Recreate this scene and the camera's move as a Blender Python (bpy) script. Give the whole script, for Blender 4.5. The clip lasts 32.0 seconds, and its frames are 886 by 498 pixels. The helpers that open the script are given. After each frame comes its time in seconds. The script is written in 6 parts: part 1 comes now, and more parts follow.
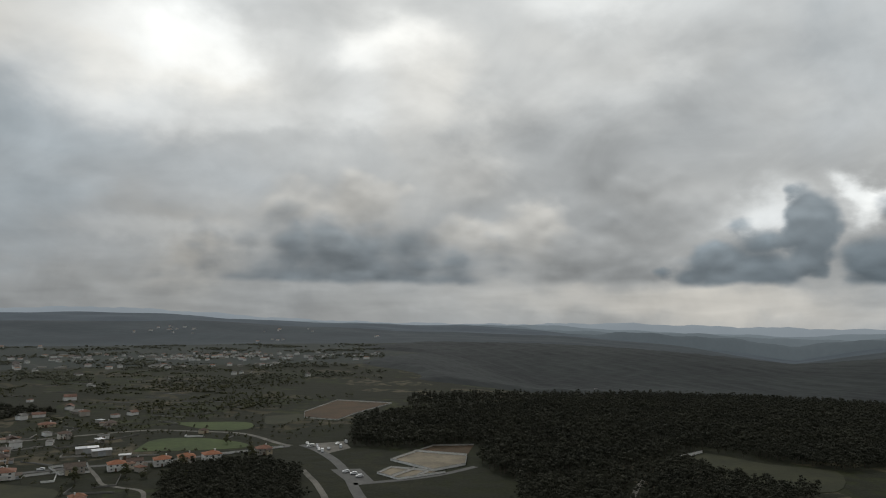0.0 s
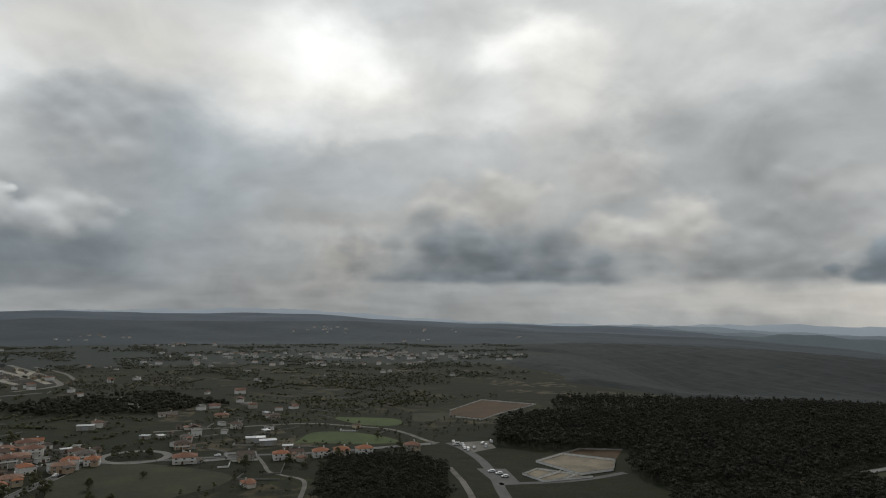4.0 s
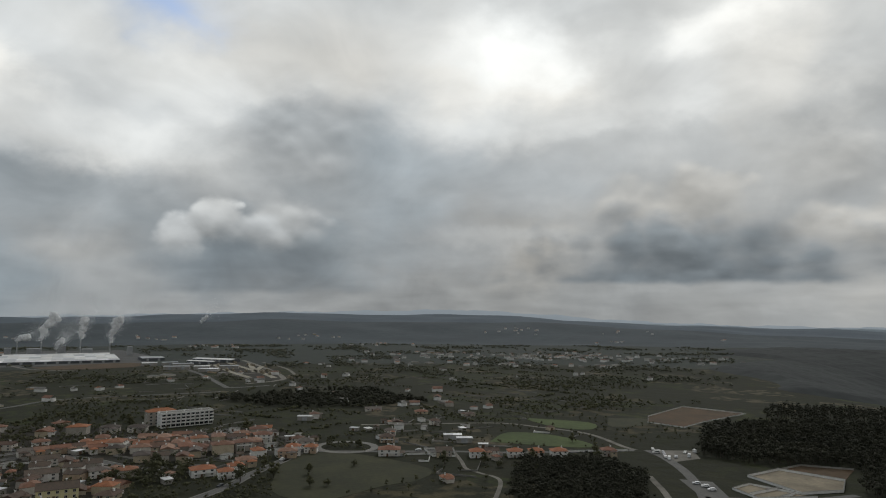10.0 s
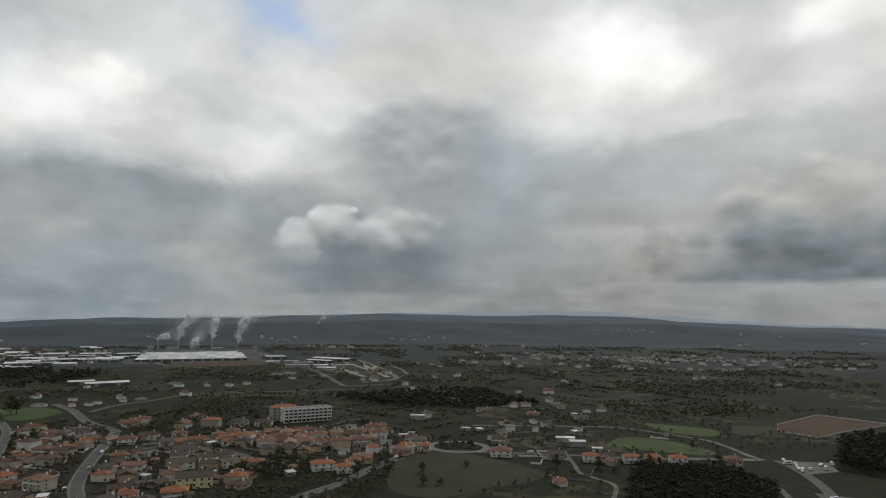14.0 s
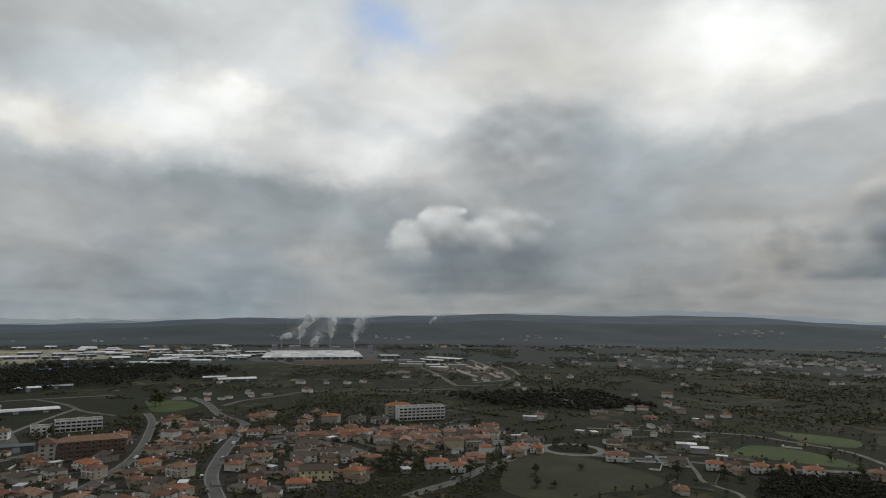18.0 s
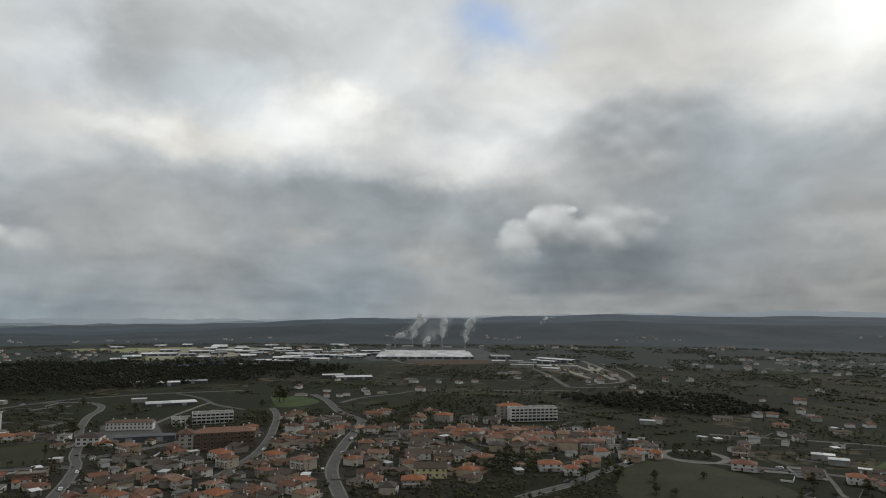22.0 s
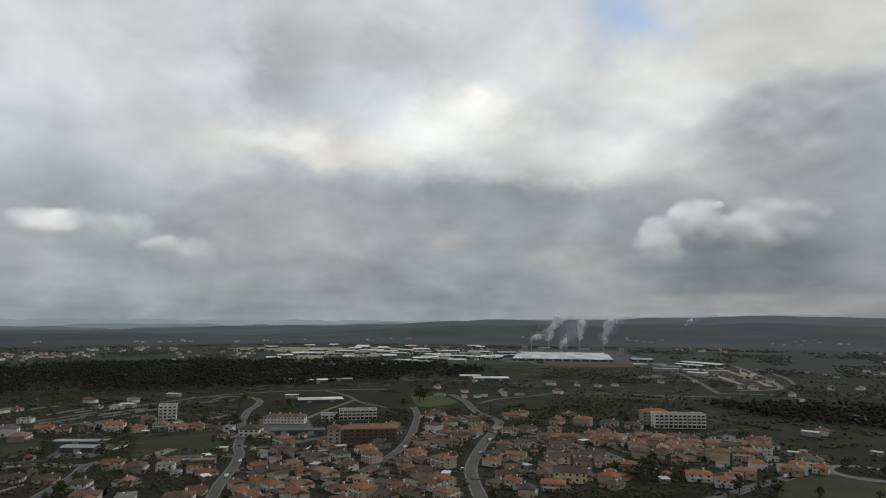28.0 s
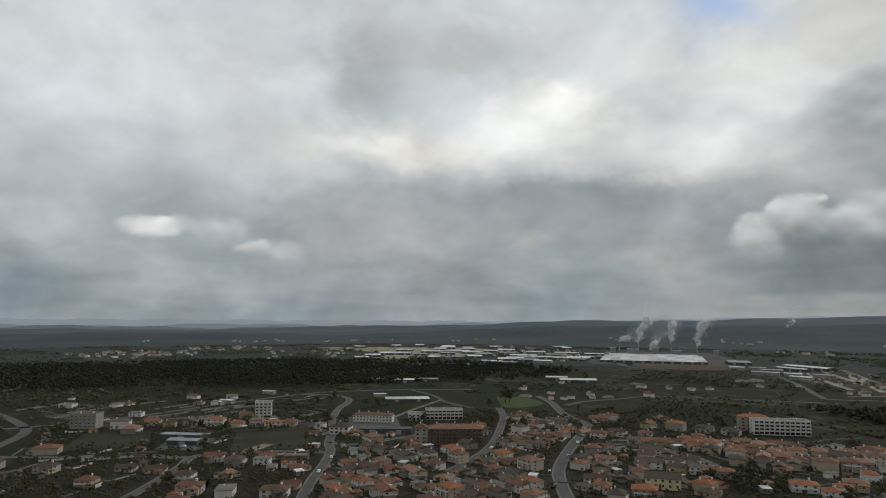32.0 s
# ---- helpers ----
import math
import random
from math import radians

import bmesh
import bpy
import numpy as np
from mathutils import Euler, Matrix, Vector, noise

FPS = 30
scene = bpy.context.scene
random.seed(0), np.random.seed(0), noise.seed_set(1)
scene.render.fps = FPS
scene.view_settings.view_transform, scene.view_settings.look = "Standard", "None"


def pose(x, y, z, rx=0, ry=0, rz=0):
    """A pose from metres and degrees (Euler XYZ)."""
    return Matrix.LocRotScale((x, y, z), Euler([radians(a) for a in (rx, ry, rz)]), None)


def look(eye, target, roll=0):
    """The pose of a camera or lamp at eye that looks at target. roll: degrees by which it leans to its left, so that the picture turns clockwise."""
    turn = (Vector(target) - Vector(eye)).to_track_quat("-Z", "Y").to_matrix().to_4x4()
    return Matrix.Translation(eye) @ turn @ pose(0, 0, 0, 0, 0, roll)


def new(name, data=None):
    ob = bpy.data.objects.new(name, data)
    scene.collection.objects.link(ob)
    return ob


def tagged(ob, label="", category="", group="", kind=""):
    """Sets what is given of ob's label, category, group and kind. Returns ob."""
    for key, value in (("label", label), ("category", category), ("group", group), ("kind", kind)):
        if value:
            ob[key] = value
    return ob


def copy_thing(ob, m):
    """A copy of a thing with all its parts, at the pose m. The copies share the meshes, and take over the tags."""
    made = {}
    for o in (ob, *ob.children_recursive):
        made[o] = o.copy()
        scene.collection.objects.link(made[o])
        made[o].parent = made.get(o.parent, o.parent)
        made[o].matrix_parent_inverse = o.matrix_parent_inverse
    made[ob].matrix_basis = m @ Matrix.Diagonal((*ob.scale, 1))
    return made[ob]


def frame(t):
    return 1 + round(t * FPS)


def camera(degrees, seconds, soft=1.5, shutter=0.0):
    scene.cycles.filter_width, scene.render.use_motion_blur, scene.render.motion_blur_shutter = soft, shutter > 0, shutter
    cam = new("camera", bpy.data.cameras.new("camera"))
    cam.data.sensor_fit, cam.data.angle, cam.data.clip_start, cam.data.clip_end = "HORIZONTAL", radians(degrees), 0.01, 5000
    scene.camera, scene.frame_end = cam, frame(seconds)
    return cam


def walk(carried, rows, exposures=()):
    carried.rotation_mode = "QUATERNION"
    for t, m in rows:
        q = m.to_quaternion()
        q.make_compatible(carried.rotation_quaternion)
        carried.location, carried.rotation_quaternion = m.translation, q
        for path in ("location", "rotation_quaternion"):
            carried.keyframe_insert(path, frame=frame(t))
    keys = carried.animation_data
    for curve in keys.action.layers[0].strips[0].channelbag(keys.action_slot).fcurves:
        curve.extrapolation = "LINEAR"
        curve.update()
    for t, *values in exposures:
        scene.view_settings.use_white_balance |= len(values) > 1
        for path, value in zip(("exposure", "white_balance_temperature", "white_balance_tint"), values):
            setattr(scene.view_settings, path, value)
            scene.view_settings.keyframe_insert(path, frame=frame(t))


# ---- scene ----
# The camera hovers at one spot, 90 m over the town, and turns to its left.
EYE = (0.0, 0.0, 90.0)
cam = camera(67.9, 32.0, soft=1.05)
# seconds, yaw, pitch, lean
TURN = [
    (0.0, 0.00, 5.76, -0.37),
    (0.5, 1.43, 5.76, -0.37),
    (1.0, 3.02, 5.76, -0.37),
    (1.5, 4.54, 5.76, -0.37),
    (2.0, 6.09, 5.76, -0.36),
    (2.5, 7.61, 5.76, -0.36),
    (3.0, 9.14, 5.76, -0.36),
    (3.5, 10.73, 5.75, -0.36),
    (5.5, 16.61, 5.75, -0.36),
    (6.0, 18.06, 5.75, -0.36),
    (6.5, 19.44, 5.75, -0.36),
    (7.0, 20.82, 5.75, -0.36),
    (7.5, 22.19, 5.75, -0.36),
    (8.0, 23.56, 5.75, -0.36),
    (8.5, 24.92, 5.75, -0.36),
    (9.0, 26.27, 5.75, -0.36),
    (9.5, 27.47, 5.76, -0.36),
    (10.0, 28.64, 5.77, -0.36),
    (10.5, 29.82, 5.77, -0.37),
    (11.0, 31.02, 5.78, -0.37),
    (11.5, 32.20, 5.79, -0.37),
    (12.0, 33.37, 5.79, -0.37),
    (12.5, 34.56, 5.79, -0.37),
    (13.0, 35.74, 5.80, -0.37),
    (13.5, 36.91, 5.80, -0.37),
    (14.0, 38.10, 5.80, -0.37),
    (14.5, 39.33, 5.79, -0.37),
    (16.5, 44.02, 5.79, -0.37),
    (17.0, 45.26, 5.78, -0.37),
    (17.5, 46.46, 5.77, -0.37),
    (18.0, 47.65, 5.77, -0.37),
    (18.5, 48.83, 5.76, -0.37),
    (19.0, 50.05, 5.75, -0.37),
    (19.5, 51.24, 5.74, -0.37),
    (20.0, 52.42, 5.74, -0.37),
    (20.5, 53.63, 5.74, -0.37),
    (21.0, 54.82, 5.74, -0.37),
    (21.5, 56.02, 5.74, -0.37),
    (22.0, 57.18, 5.74, -0.37),
    (22.5, 58.35, 5.74, -0.37),
    (23.0, 59.49, 5.74, -0.37),
    (23.5, 60.64, 5.75, -0.37),
    (24.0, 61.76, 5.75, -0.37),
    (24.5, 62.69, 5.75, -0.37),
    (25.0, 63.56, 5.76, -0.37),
    (25.5, 64.47, 5.78, -0.37),
    (27.5, 67.97, 5.79, -0.36),
    (28.0, 68.88, 5.80, -0.36),
    (28.5, 69.74, 5.81, -0.36),
    (29.0, 70.58, 5.81, -0.37),
    (29.5, 71.44, 5.81, -0.36),
    (30.0, 72.29, 5.81, -0.36),
    (30.5, 73.14, 5.81, -0.36),
    (31.0, 74.04, 5.81, -0.36),
    (31.5, 75.11, 5.81, -0.36),
    (32.0, 76.20, 5.81, -0.36),
]
walk(cam, [(t, pose(*EYE, 90 + pitch, lean, yaw)) for t, yaw, pitch, lean in TURN])

# ---------------------------------------------------------------- world: clouded sky
world = bpy.data.worlds.new("overcast_sky")
scene.world = world
world.use_nodes = True
WN, WL = world.node_tree.nodes, world.node_tree.links
WN.clear()


def wmath(op, a, b=None, c=None, clamp=False):
    n = WN.new("ShaderNodeMath")
    n.operation, n.use_clamp = op, clamp
    for i, v in enumerate((a, b, c)):
        if v is None:
            continue
        if isinstance(v, (int, float)):
            n.inputs[i].default_value = v
        else:
            WL.new(v, n.inputs[i])
    return n.outputs[0]


def wvec(op, a, b=None, c=None):
    n = WN.new("ShaderNodeVectorMath")
    n.operation = op
    for i, v in enumerate((a, b, c)):
        if v is None:
            continue
        if isinstance(v, tuple):
            n.inputs[i].default_value = v
        else:
            WL.new(v, n.inputs[i])
    return n.outputs["Value" if op == "DOT_PRODUCT" else "Vector"]


def wnoise(vector, scale, detail, rough=0.55, warp=0.0):
    n = WN.new("ShaderNodeTexNoise")
    n.inputs["Scale"].default_value, n.inputs["Detail"].default_value = scale, detail
    n.inputs["Roughness"].default_value, n.inputs["Distortion"].default_value = rough, warp
    WL.new(vector, n.inputs["Vector"])
    return n


SUN_BEARING, SUN_HEIGHT = 14.0, 38.0      # degrees to the left of +y, and up

sky = WN.new("ShaderNodeTexSky")
sky.sky_type = "NISHITA"
sky.sun_disc = False
sky.sun_elevation, sky.sun_rotation = radians(SUN_HEIGHT), radians(-SUN_BEARING)

ways = WN.new("ShaderNodeTexCoord").outputs["Generated"]
parts3 = WN.new("ShaderNodeSeparateXYZ")
WL.new(ways, parts3.inputs[0])
bearing = wmath("MULTIPLY", wmath("ARCTAN2", wmath("MULTIPLY", parts3.outputs[0], -1.0), parts3.outputs[1]), 57.29578)
height = wmath("MULTIPLY", wmath("ARCSINE", parts3.outputs[2]), 57.29578)
flat = WN.new("ShaderNodeCombineXYZ")
WL.new(bearing, flat.inputs[0])
WL.new(height, flat.inputs[1])
spread = wvec("MULTIPLY", ways, (1.0, 1.0, 1.5))
# the flat deck of the clouds, seen in perspective: its patches lie closer together towards the skyline
deck_r = wmath("DIVIDE", 1.0, wmath("ADD", wmath("MAXIMUM", parts3.outputs[2], 0.0), 0.17))
deck_s = WN.new("ShaderNodeVectorMath")
deck_s.operation = "SCALE"
WL.new(wvec("MULTIPLY", ways, (1.0, 1.0, 0.0)), deck_s.inputs[0])
WL.new(deck_r, deck_s.inputs["Scale"])
deck = deck_s.outputs["Vector"]

big = wnoise(spread, 4.2, 2.0, 0.45)
fine = wnoise(spread, 12.0, 5.0, 0.52)
curl = wnoise(spread, 6.5, 5.0, 0.52, 0.5)
patches = wnoise(deck, 2.4, 3.0, 0.42, 0.3)


def billows(at, scale, smooth):
    """Round heads of cloud, in cells with three sizes."""
    v = WN.new("ShaderNodeTexVoronoi")
    v.feature = "SMOOTH_F1"
    v.inputs["Scale"].default_value, v.inputs["Detail"].default_value = scale, 1.2
    v.inputs["Roughness"].default_value, v.inputs["Smoothness"].default_value = 0.5, smooth
    WL.new(at, v.inputs["Vector"])
    return v.outputs["Distance"]


heads_at = wvec("MULTIPLY_ADD", fine.outputs["Color"], (0.035, 0.035, 0.035), spread)
puffs = billows(heads_at, 16.0, 0.5)
# the same heads a little higher up: the difference lights them from above
relief = wmath("SUBTRACT", billows(wvec("ADD", heads_at, (0.0, 0.0, 0.02)), 16.0, 0.5), puffs)
# bent coordinates give the cloud edges their billows
soft_at = wvec("MULTIPLY_ADD", big.outputs["Color"], (7.0, 4.0, 0.0), wvec("ADD", flat.outputs[0], (-3.5, -2.0, 0.0)))
soft_at = wvec("MULTIPLY_ADD", fine.outputs["Color"], (8.0, 5.0, 0.0), wvec("ADD", soft_at, (-4.0, -2.5, 0.0)))
edge_at = wvec("MULTIPLY_ADD", fine.outputs["Color"], (3.0, 2.2, 0.0), wvec("ADD", flat.outputs[0], (-1.5, -1.1, 0.0)))
lobes = wmath("MULTIPLY", wmath("SUBTRACT", puffs, 0.45), 1.0)
level = wmath("MULTIPLY_ADD", fine.outputs["Fac"], 1.2, wmath("SUBTRACT", height, 0.6))


def fade(value, low, high, to_low=0.0, to_high=1.0):
    m = WN.new("ShaderNodeMapRange")
    m.interpolation_type = "SMOOTHSTEP"
    for key, v in (("From Min", low), ("From Max", high), ("To Min", to_low), ("To Max", to_high)):
        m.inputs[key].default_value = v
    WL.new(value, m.inputs["Value"])
    return m.outputs["Result"]


# tone is the sky's lightness as the eye sees it, 0 to 1, and warmth its tint, 0 blue-grey to 1 cream;
# the sheet is lighter high up, where it is thin
tone = fade(height, 4.0, 20.0, 0.60, 0.78)
warmth = fade(bearing, 92.0, 20.0, 0.36, 0.5)


def lay(cover, its_tone, its_warmth):
    """One cloud over those behind it."""
    global tone, warmth
    tone = wmath("MULTIPLY_ADD", wmath("SUBTRACT", its_tone, tone), cover, tone)
    warmth = wmath("MULTIPLY_ADD", wmath("SUBTRACT", its_warmth, warmth), cover, warmth)


def sheet(at, up, wide, tall, its_tone, its_warmth, much):
    """A soft light or grey part of the cloud sheet."""
    p = wvec("MULTIPLY_ADD", soft_at, (1 / wide, 1 / tall, 0.0), (-at / wide, -up / tall, 0.0))
    q = wvec("DOT_PRODUCT", p, p)
    lay(wmath("MULTIPLY", wmath("POWER", 0.5, wmath("POWER", q, 1.3)), much), its_tone, its_warmth)


def cloud(at, up, wide, tall, top, base, its_warmth, soft=0.3, foot=None, much=1.0):
    """A cloud with an outline of its own; top and base: how light its crown and its underside are; foot: the height of its level underside."""
    p = wvec("MULTIPLY_ADD", edge_at, (1 / wide, 1 / tall, 0.0), (-at / wide, -up / tall, 0.0))
    body = wmath("ADD", wvec("DOT_PRODUCT", p, p), lobes)
    cover = fade(body, 1.0 + soft * 1.3, 1.0 - soft * 1.3, 0.0, much)
    y = WN.new("ShaderNodeSeparateXYZ")
    WL.new(p, y.inputs[0])
    if foot is not None:
        cover = wmath("MULTIPLY", cover, fade(level, foot - 0.35, foot + 0.35))
        shade = fade(level, foot, up + tall, base, top)
    else:
        shade = fade(y.outputs[1], -0.6, 0.8, base, top)
        cover = wmath("MULTIPLY", cover, fade(y.outputs[1], -0.95, 0.15))
    lay(cover, wmath("MULTIPLY_ADD", relief, 0.10, shade), its_warmth)


# the sheet over the plain and the far town
sheet(108.1, 18.8, 12.3, 6.3, 0.81, 0.42, 0.93)
sheet(108.9, 7.0, 5.1, 2.3, 0.69, 0.32, 0.93)
sheet(111.0, 2.6, 5.8, 2.0, 0.53, 0.15, 0.93)
sheet(96.4, 19.6, 8.0, 4.1, 0.8, 0.42, 0.6)
sheet(91.9, 12.7, 5.1, 2.5, 0.77, 0.45, 0.93)
sheet(83.4, 20.3, 3.6, 4.7, 0.66, 0.42, 0.97)
sheet(74.8, 22.7, 6.5, 1.5, 0.7, 0.42, 0.85)
sheet(76.6, 14.0, 11.2, 1.7, 0.85, 0.7, 0.93)
sheet(66.9, 16.8, 4.3, 1.7, 0.91, 0.68, 0.97)
sheet(59.7, 12.5, 5.4, 1.6, 0.84, 0.74, 0.93)
sheet(82.7, 14.0, 3.5, 0.6, 0.9, 0.55, 0.6)
sheet(69.8, 8.9, 14.4, 2.3, 0.61, 0.42, 0.97)
sheet(55.6, 7.7, 3.6, 2.6, 0.53, 0.4, 0.93)
sheet(100.6, 3.4, 2.3, 2.0, 0.66, 0.36, 0.85)
sheet(95.0, 4.1, 3.4, 1.7, 0.61, 0.28, 0.85)
sheet(82.0, 6.5, 6.3, 2.4, 0.67, 0.48, 0.85)
sheet(69.6, 4.3, 6.4, 1.5, 0.62, 0.5, 0.6)
sheet(40.3, 0.6, 14.8, 1.5, 0.58, 0.5, 0.8)
sheet(91.3, 0.7, 16.5, 1.1, 0.55, 0.22, 0.7)
sheet(73.0, 2.5, 7.8, 1.8, 0.55, 0.4, 0.85)
sheet(48.2, 14.3, 3.7, 3.2, 0.7, 0.5, 0.6)
sheet(38.8, 13.0, 5.8, 3.7, 0.56, 0.36, 0.97)
sheet(45.9, 18.4, 3.7, 1.8, 0.86, 0.55, 0.93)
sheet(58.1, 20.5, 4.9, 1.8, 0.84, 0.48, 0.6)
cloud(100.3, 6.8, 2.5, 1.0, 0.88, 0.8, 0.5, soft=0.5, foot=6.13, much=0.93)
cloud(95.9, 6.9, 3.0, 1.4, 0.77, 0.66, 0.45, soft=0.7, much=0.93)
cloud(90.8, 5.5, 2.7, 1.0, 0.77, 0.68, 0.52, soft=0.6, much=0.93)
cloud(69.1, 6.3, 2.5, 1.0, 0.73, 0.66, 0.66, soft=0.8, much=0.85)
cloud(58.3, 4.7, 3.8, 1.3, 0.7, 0.63, 0.68, soft=0.8, much=0.85)
# over the factory
sheet(68.4, 16.2, 4.3, 2.1, 0.93, 0.5, 0.97)
sheet(56.9, 14.2, 9.8, 2.0, 0.85, 0.5, 0.93)
sheet(64.8, 11.9, 5.7, 1.4, 0.8, 0.46, 0.85)
sheet(63.0, 8.3, 9.8, 2.8, 0.57, 0.34, 0.97)
sheet(56.3, 4.9, 4.3, 2.3, 0.61, 0.6, 0.5)
sheet(65.8, 2.5, 5.5, 2.8, 0.57, 0.24, 0.9)
sheet(50.2, 18.9, 6.9, 2.0, 0.86, 0.48, 0.93)
sheet(40.1, 20.9, 10.0, 3.0, 0.79, 0.62, 0.85)
cloud(39.9, 13.3, 7.8, 4.6, 0.66, 0.6, 0.42, soft=0.8, much=0.97)
sheet(24.8, 19.6, 8.5, 4.0, 0.88, 0.74, 0.93)
sheet(22.8, 19.9, 4.1, 2.7, 0.97, 0.72, 0.93)
sheet(17.3, 16.2, 2.9, 0.7, 0.9, 0.55, 0.85)
sheet(3.7, 22.0, 4.2, 2.6, 0.95, 0.55, 0.93)
sheet(8.6, 18.0, 5.4, 2.4, 0.79, 0.54, 0.6)
sheet(26.3, 11.5, 7.0, 2.0, 0.64, 0.5, 0.9)
sheet(26.6, 5.1, 8.1, 2.9, 0.68, 1.0, 0.97)
sheet(28.3, 3.7, 3.6, 0.9, 0.58, 0.75, 0.6)
cloud(41.5, 3.9, 11.7, 5.5, 0.53, 0.44, 0.32, soft=0.5, foot=1.99)
sheet(44.5, 4.3, 9.0, 2.9, 0.48, 0.28, 0.93)
cloud(41.8, 7.8, 3.6, 2.6, 0.71, 0.56, 0.48, soft=0.35)
cloud(50.1, 6.0, 2.9, 2.4, 0.76, 0.58, 0.46, soft=0.2)
cloud(47.7, 7.3, 2.4, 2.6, 0.78, 0.58, 0.48, soft=0.2)
cloud(44.3, 6.6, 2.9, 1.8, 0.68, 0.56, 0.44, soft=0.4)
# over the village and the valley
sheet(32.3, 9.7, 4.3, 7.0, 0.62, 0.32, 0.97)
sheet(22.4, 22.4, 7.6, 3.1, 0.88, 0.5, 0.97)
sheet(21.9, 22.0, 4.2, 1.9, 0.99, 0.5, 0.9)
sheet(5.9, 22.9, 3.8, 1.9, 0.97, 0.56, 0.9)
sheet(20.8, 17.2, 7.3, 1.7, 0.84, 0.5, 0.93)
sheet(1.0, 17.5, 3.8, 5.2, 0.81, 0.62, 0.9)
sheet(6.7, 17.7, 2.6, 1.5, 0.86, 0.55, 0.85)
sheet(-7.5, 22.6, 3.8, 2.0, 0.81, 0.52, 0.9)
sheet(-12.1, 26.7, 4.2, 1.9, 0.9, 0.52, 0.93)
sheet(20.9, 12.9, 11.7, 2.5, 0.66, 0.4, 0.9)
sheet(10.7, 14.1, 7.2, 1.7, 0.73, 0.48, 0.85)
sheet(-11.1, 13.9, 9.6, 3.3, 0.6, 0.46, 0.97)
sheet(-22.3, 16.4, 3.5, 5.3, 0.65, 0.46, 0.9)
sheet(-32.7, 17.8, 4.7, 5.1, 0.68, 0.4, 0.9)
sheet(-26.8, 19.4, 2.6, 2.3, 0.73, 0.44, 0.85)
sheet(27.9, 5.6, 6.6, 3.3, 0.6, 0.38, 0.9)
sheet(24.0, 6.7, 5.0, 0.9, 0.69, 0.5, 0.85)
sheet(19.5, 1.0, 18.3, 2.1, 0.53, 0.5, 0.95)
sheet(-22.6, 1.1, 17.7, 1.7, 0.72, 0.72, 0.93)
cloud(-17.6, 8.0, 6.8, 4.2, 0.6, 0.54, 0.46, soft=0.8, much=0.93)
cloud(9.2, 8.4, 8.3, 4.1, 0.73, 0.6, 0.62, soft=0.35)
cloud(6.7, 10.0, 4.4, 2.3, 0.74, 0.66, 0.62, soft=0.3)
cloud(-3.0, 10.6, 4.2, 2.8, 0.72, 0.62, 0.58, soft=0.6, much=0.9)
cloud(-1.9, 6.4, 3.8, 2.6, 0.7, 0.62, 0.68, soft=0.35)
cloud(-7.2, 6.9, 4.4, 4.0, 0.73, 0.6, 0.66, soft=0.3)
cloud(8.7, 2.6, 13.9, 6.6, 0.49, 0.4, 0.3, soft=0.45, foot=2.83)
cloud(-13.7, 3.2, 5.9, 4.6, 0.62, 0.53, 0.48, soft=0.5, foot=2.88)
sheet(-25.9, 8.6, 3.5, 1.5, 0.88, 0.42, 0.95)
sheet(-31.9, 8.7, 1.1, 1.5, 0.98, 0.45, 0.95)
cloud(-24.1, 2.4, 5.5, 5.0, 0.54, 0.42, 0.22, soft=0.25, foot=2.59)
cloud(-29.5, 6.6, 2.3, 3.9, 0.55, 0.43, 0.24, soft=0.22, foot=2.51)
cloud(-35.5, 2.8, 4.7, 5.8, 0.54, 0.42, 0.22, soft=0.3, foot=2.39)
# fine texture of the sheet
tone = wmath("MULTIPLY_ADD", wmath("SUBTRACT", curl.outputs["Fac"], 0.5), 0.22, tone)
tone = wmath("MULTIPLY_ADD", wmath("SUBTRACT", fine.outputs["Fac"], 0.5), 0.08, tone)
tone = wmath("MULTIPLY_ADD", wmath("SUBTRACT", patches.outputs["Fac"], 0.5), 0.10, tone)
tone = wmath("ADD", wmath("MULTIPLY_ADD", relief, 0.02, tone), 0.028)
warmth = wmath("MULTIPLY_ADD", wmath("SUBTRACT", big.outputs["Fac"], 0.5), 0.25, warmth)
# the sky overhead, out of view, is darkened to dim the ground's light
tone = wmath("ADD", tone, fade(height, 29.0, 46.0, 0.0, -0.21))
# away from the hidden sun the unseen sheet is darkened to dim facing walls
against = wvec("DOT_PRODUCT", ways, (-0.6, 0.8, 0.0))
tone = wmath("ADD", tone, fade(against, 0.15, -0.6, 0.0, -0.06))
lightness = wmath("POWER", wmath("MAXIMUM", tone, 0.2), 2.2)

tint = WN.new("ShaderNodeValToRGB")
tint.color_ramp.elements[0].position, tint.color_ramp.elements[0].color = 0.0, (0.70, 0.96, 1.16, 1)
tint.color_ramp.elements[1].position, tint.color_ramp.elements[1].color = 1.0, (1.09, 1.0, 0.85, 1)
mid = tint.color_ramp.elements.new(0.45)
mid.color = (0.95, 1.0, 1.02, 1)
# the light side is cream, the thick parts blue-grey
warmth = wmath("MULTIPLY_ADD", tone, 0.15, wmath("SUBTRACT", warmth, 0.08))
WL.new(warmth, tint.inputs["Fac"])
cloud_colour = WN.new("ShaderNodeMix")
cloud_colour.data_type, cloud_colour.blend_type = "RGBA", "MULTIPLY"
cloud_colour.inputs["Factor"].default_value = 1.0
WL.new(tint.outputs["Color"], cloud_colour.inputs["A"])
grey = WN.new("ShaderNodeCombineXYZ")
for i in range(3):
    WL.new(lightness, grey.inputs[i])
WL.new(grey.outputs[0], cloud_colour.inputs["B"])

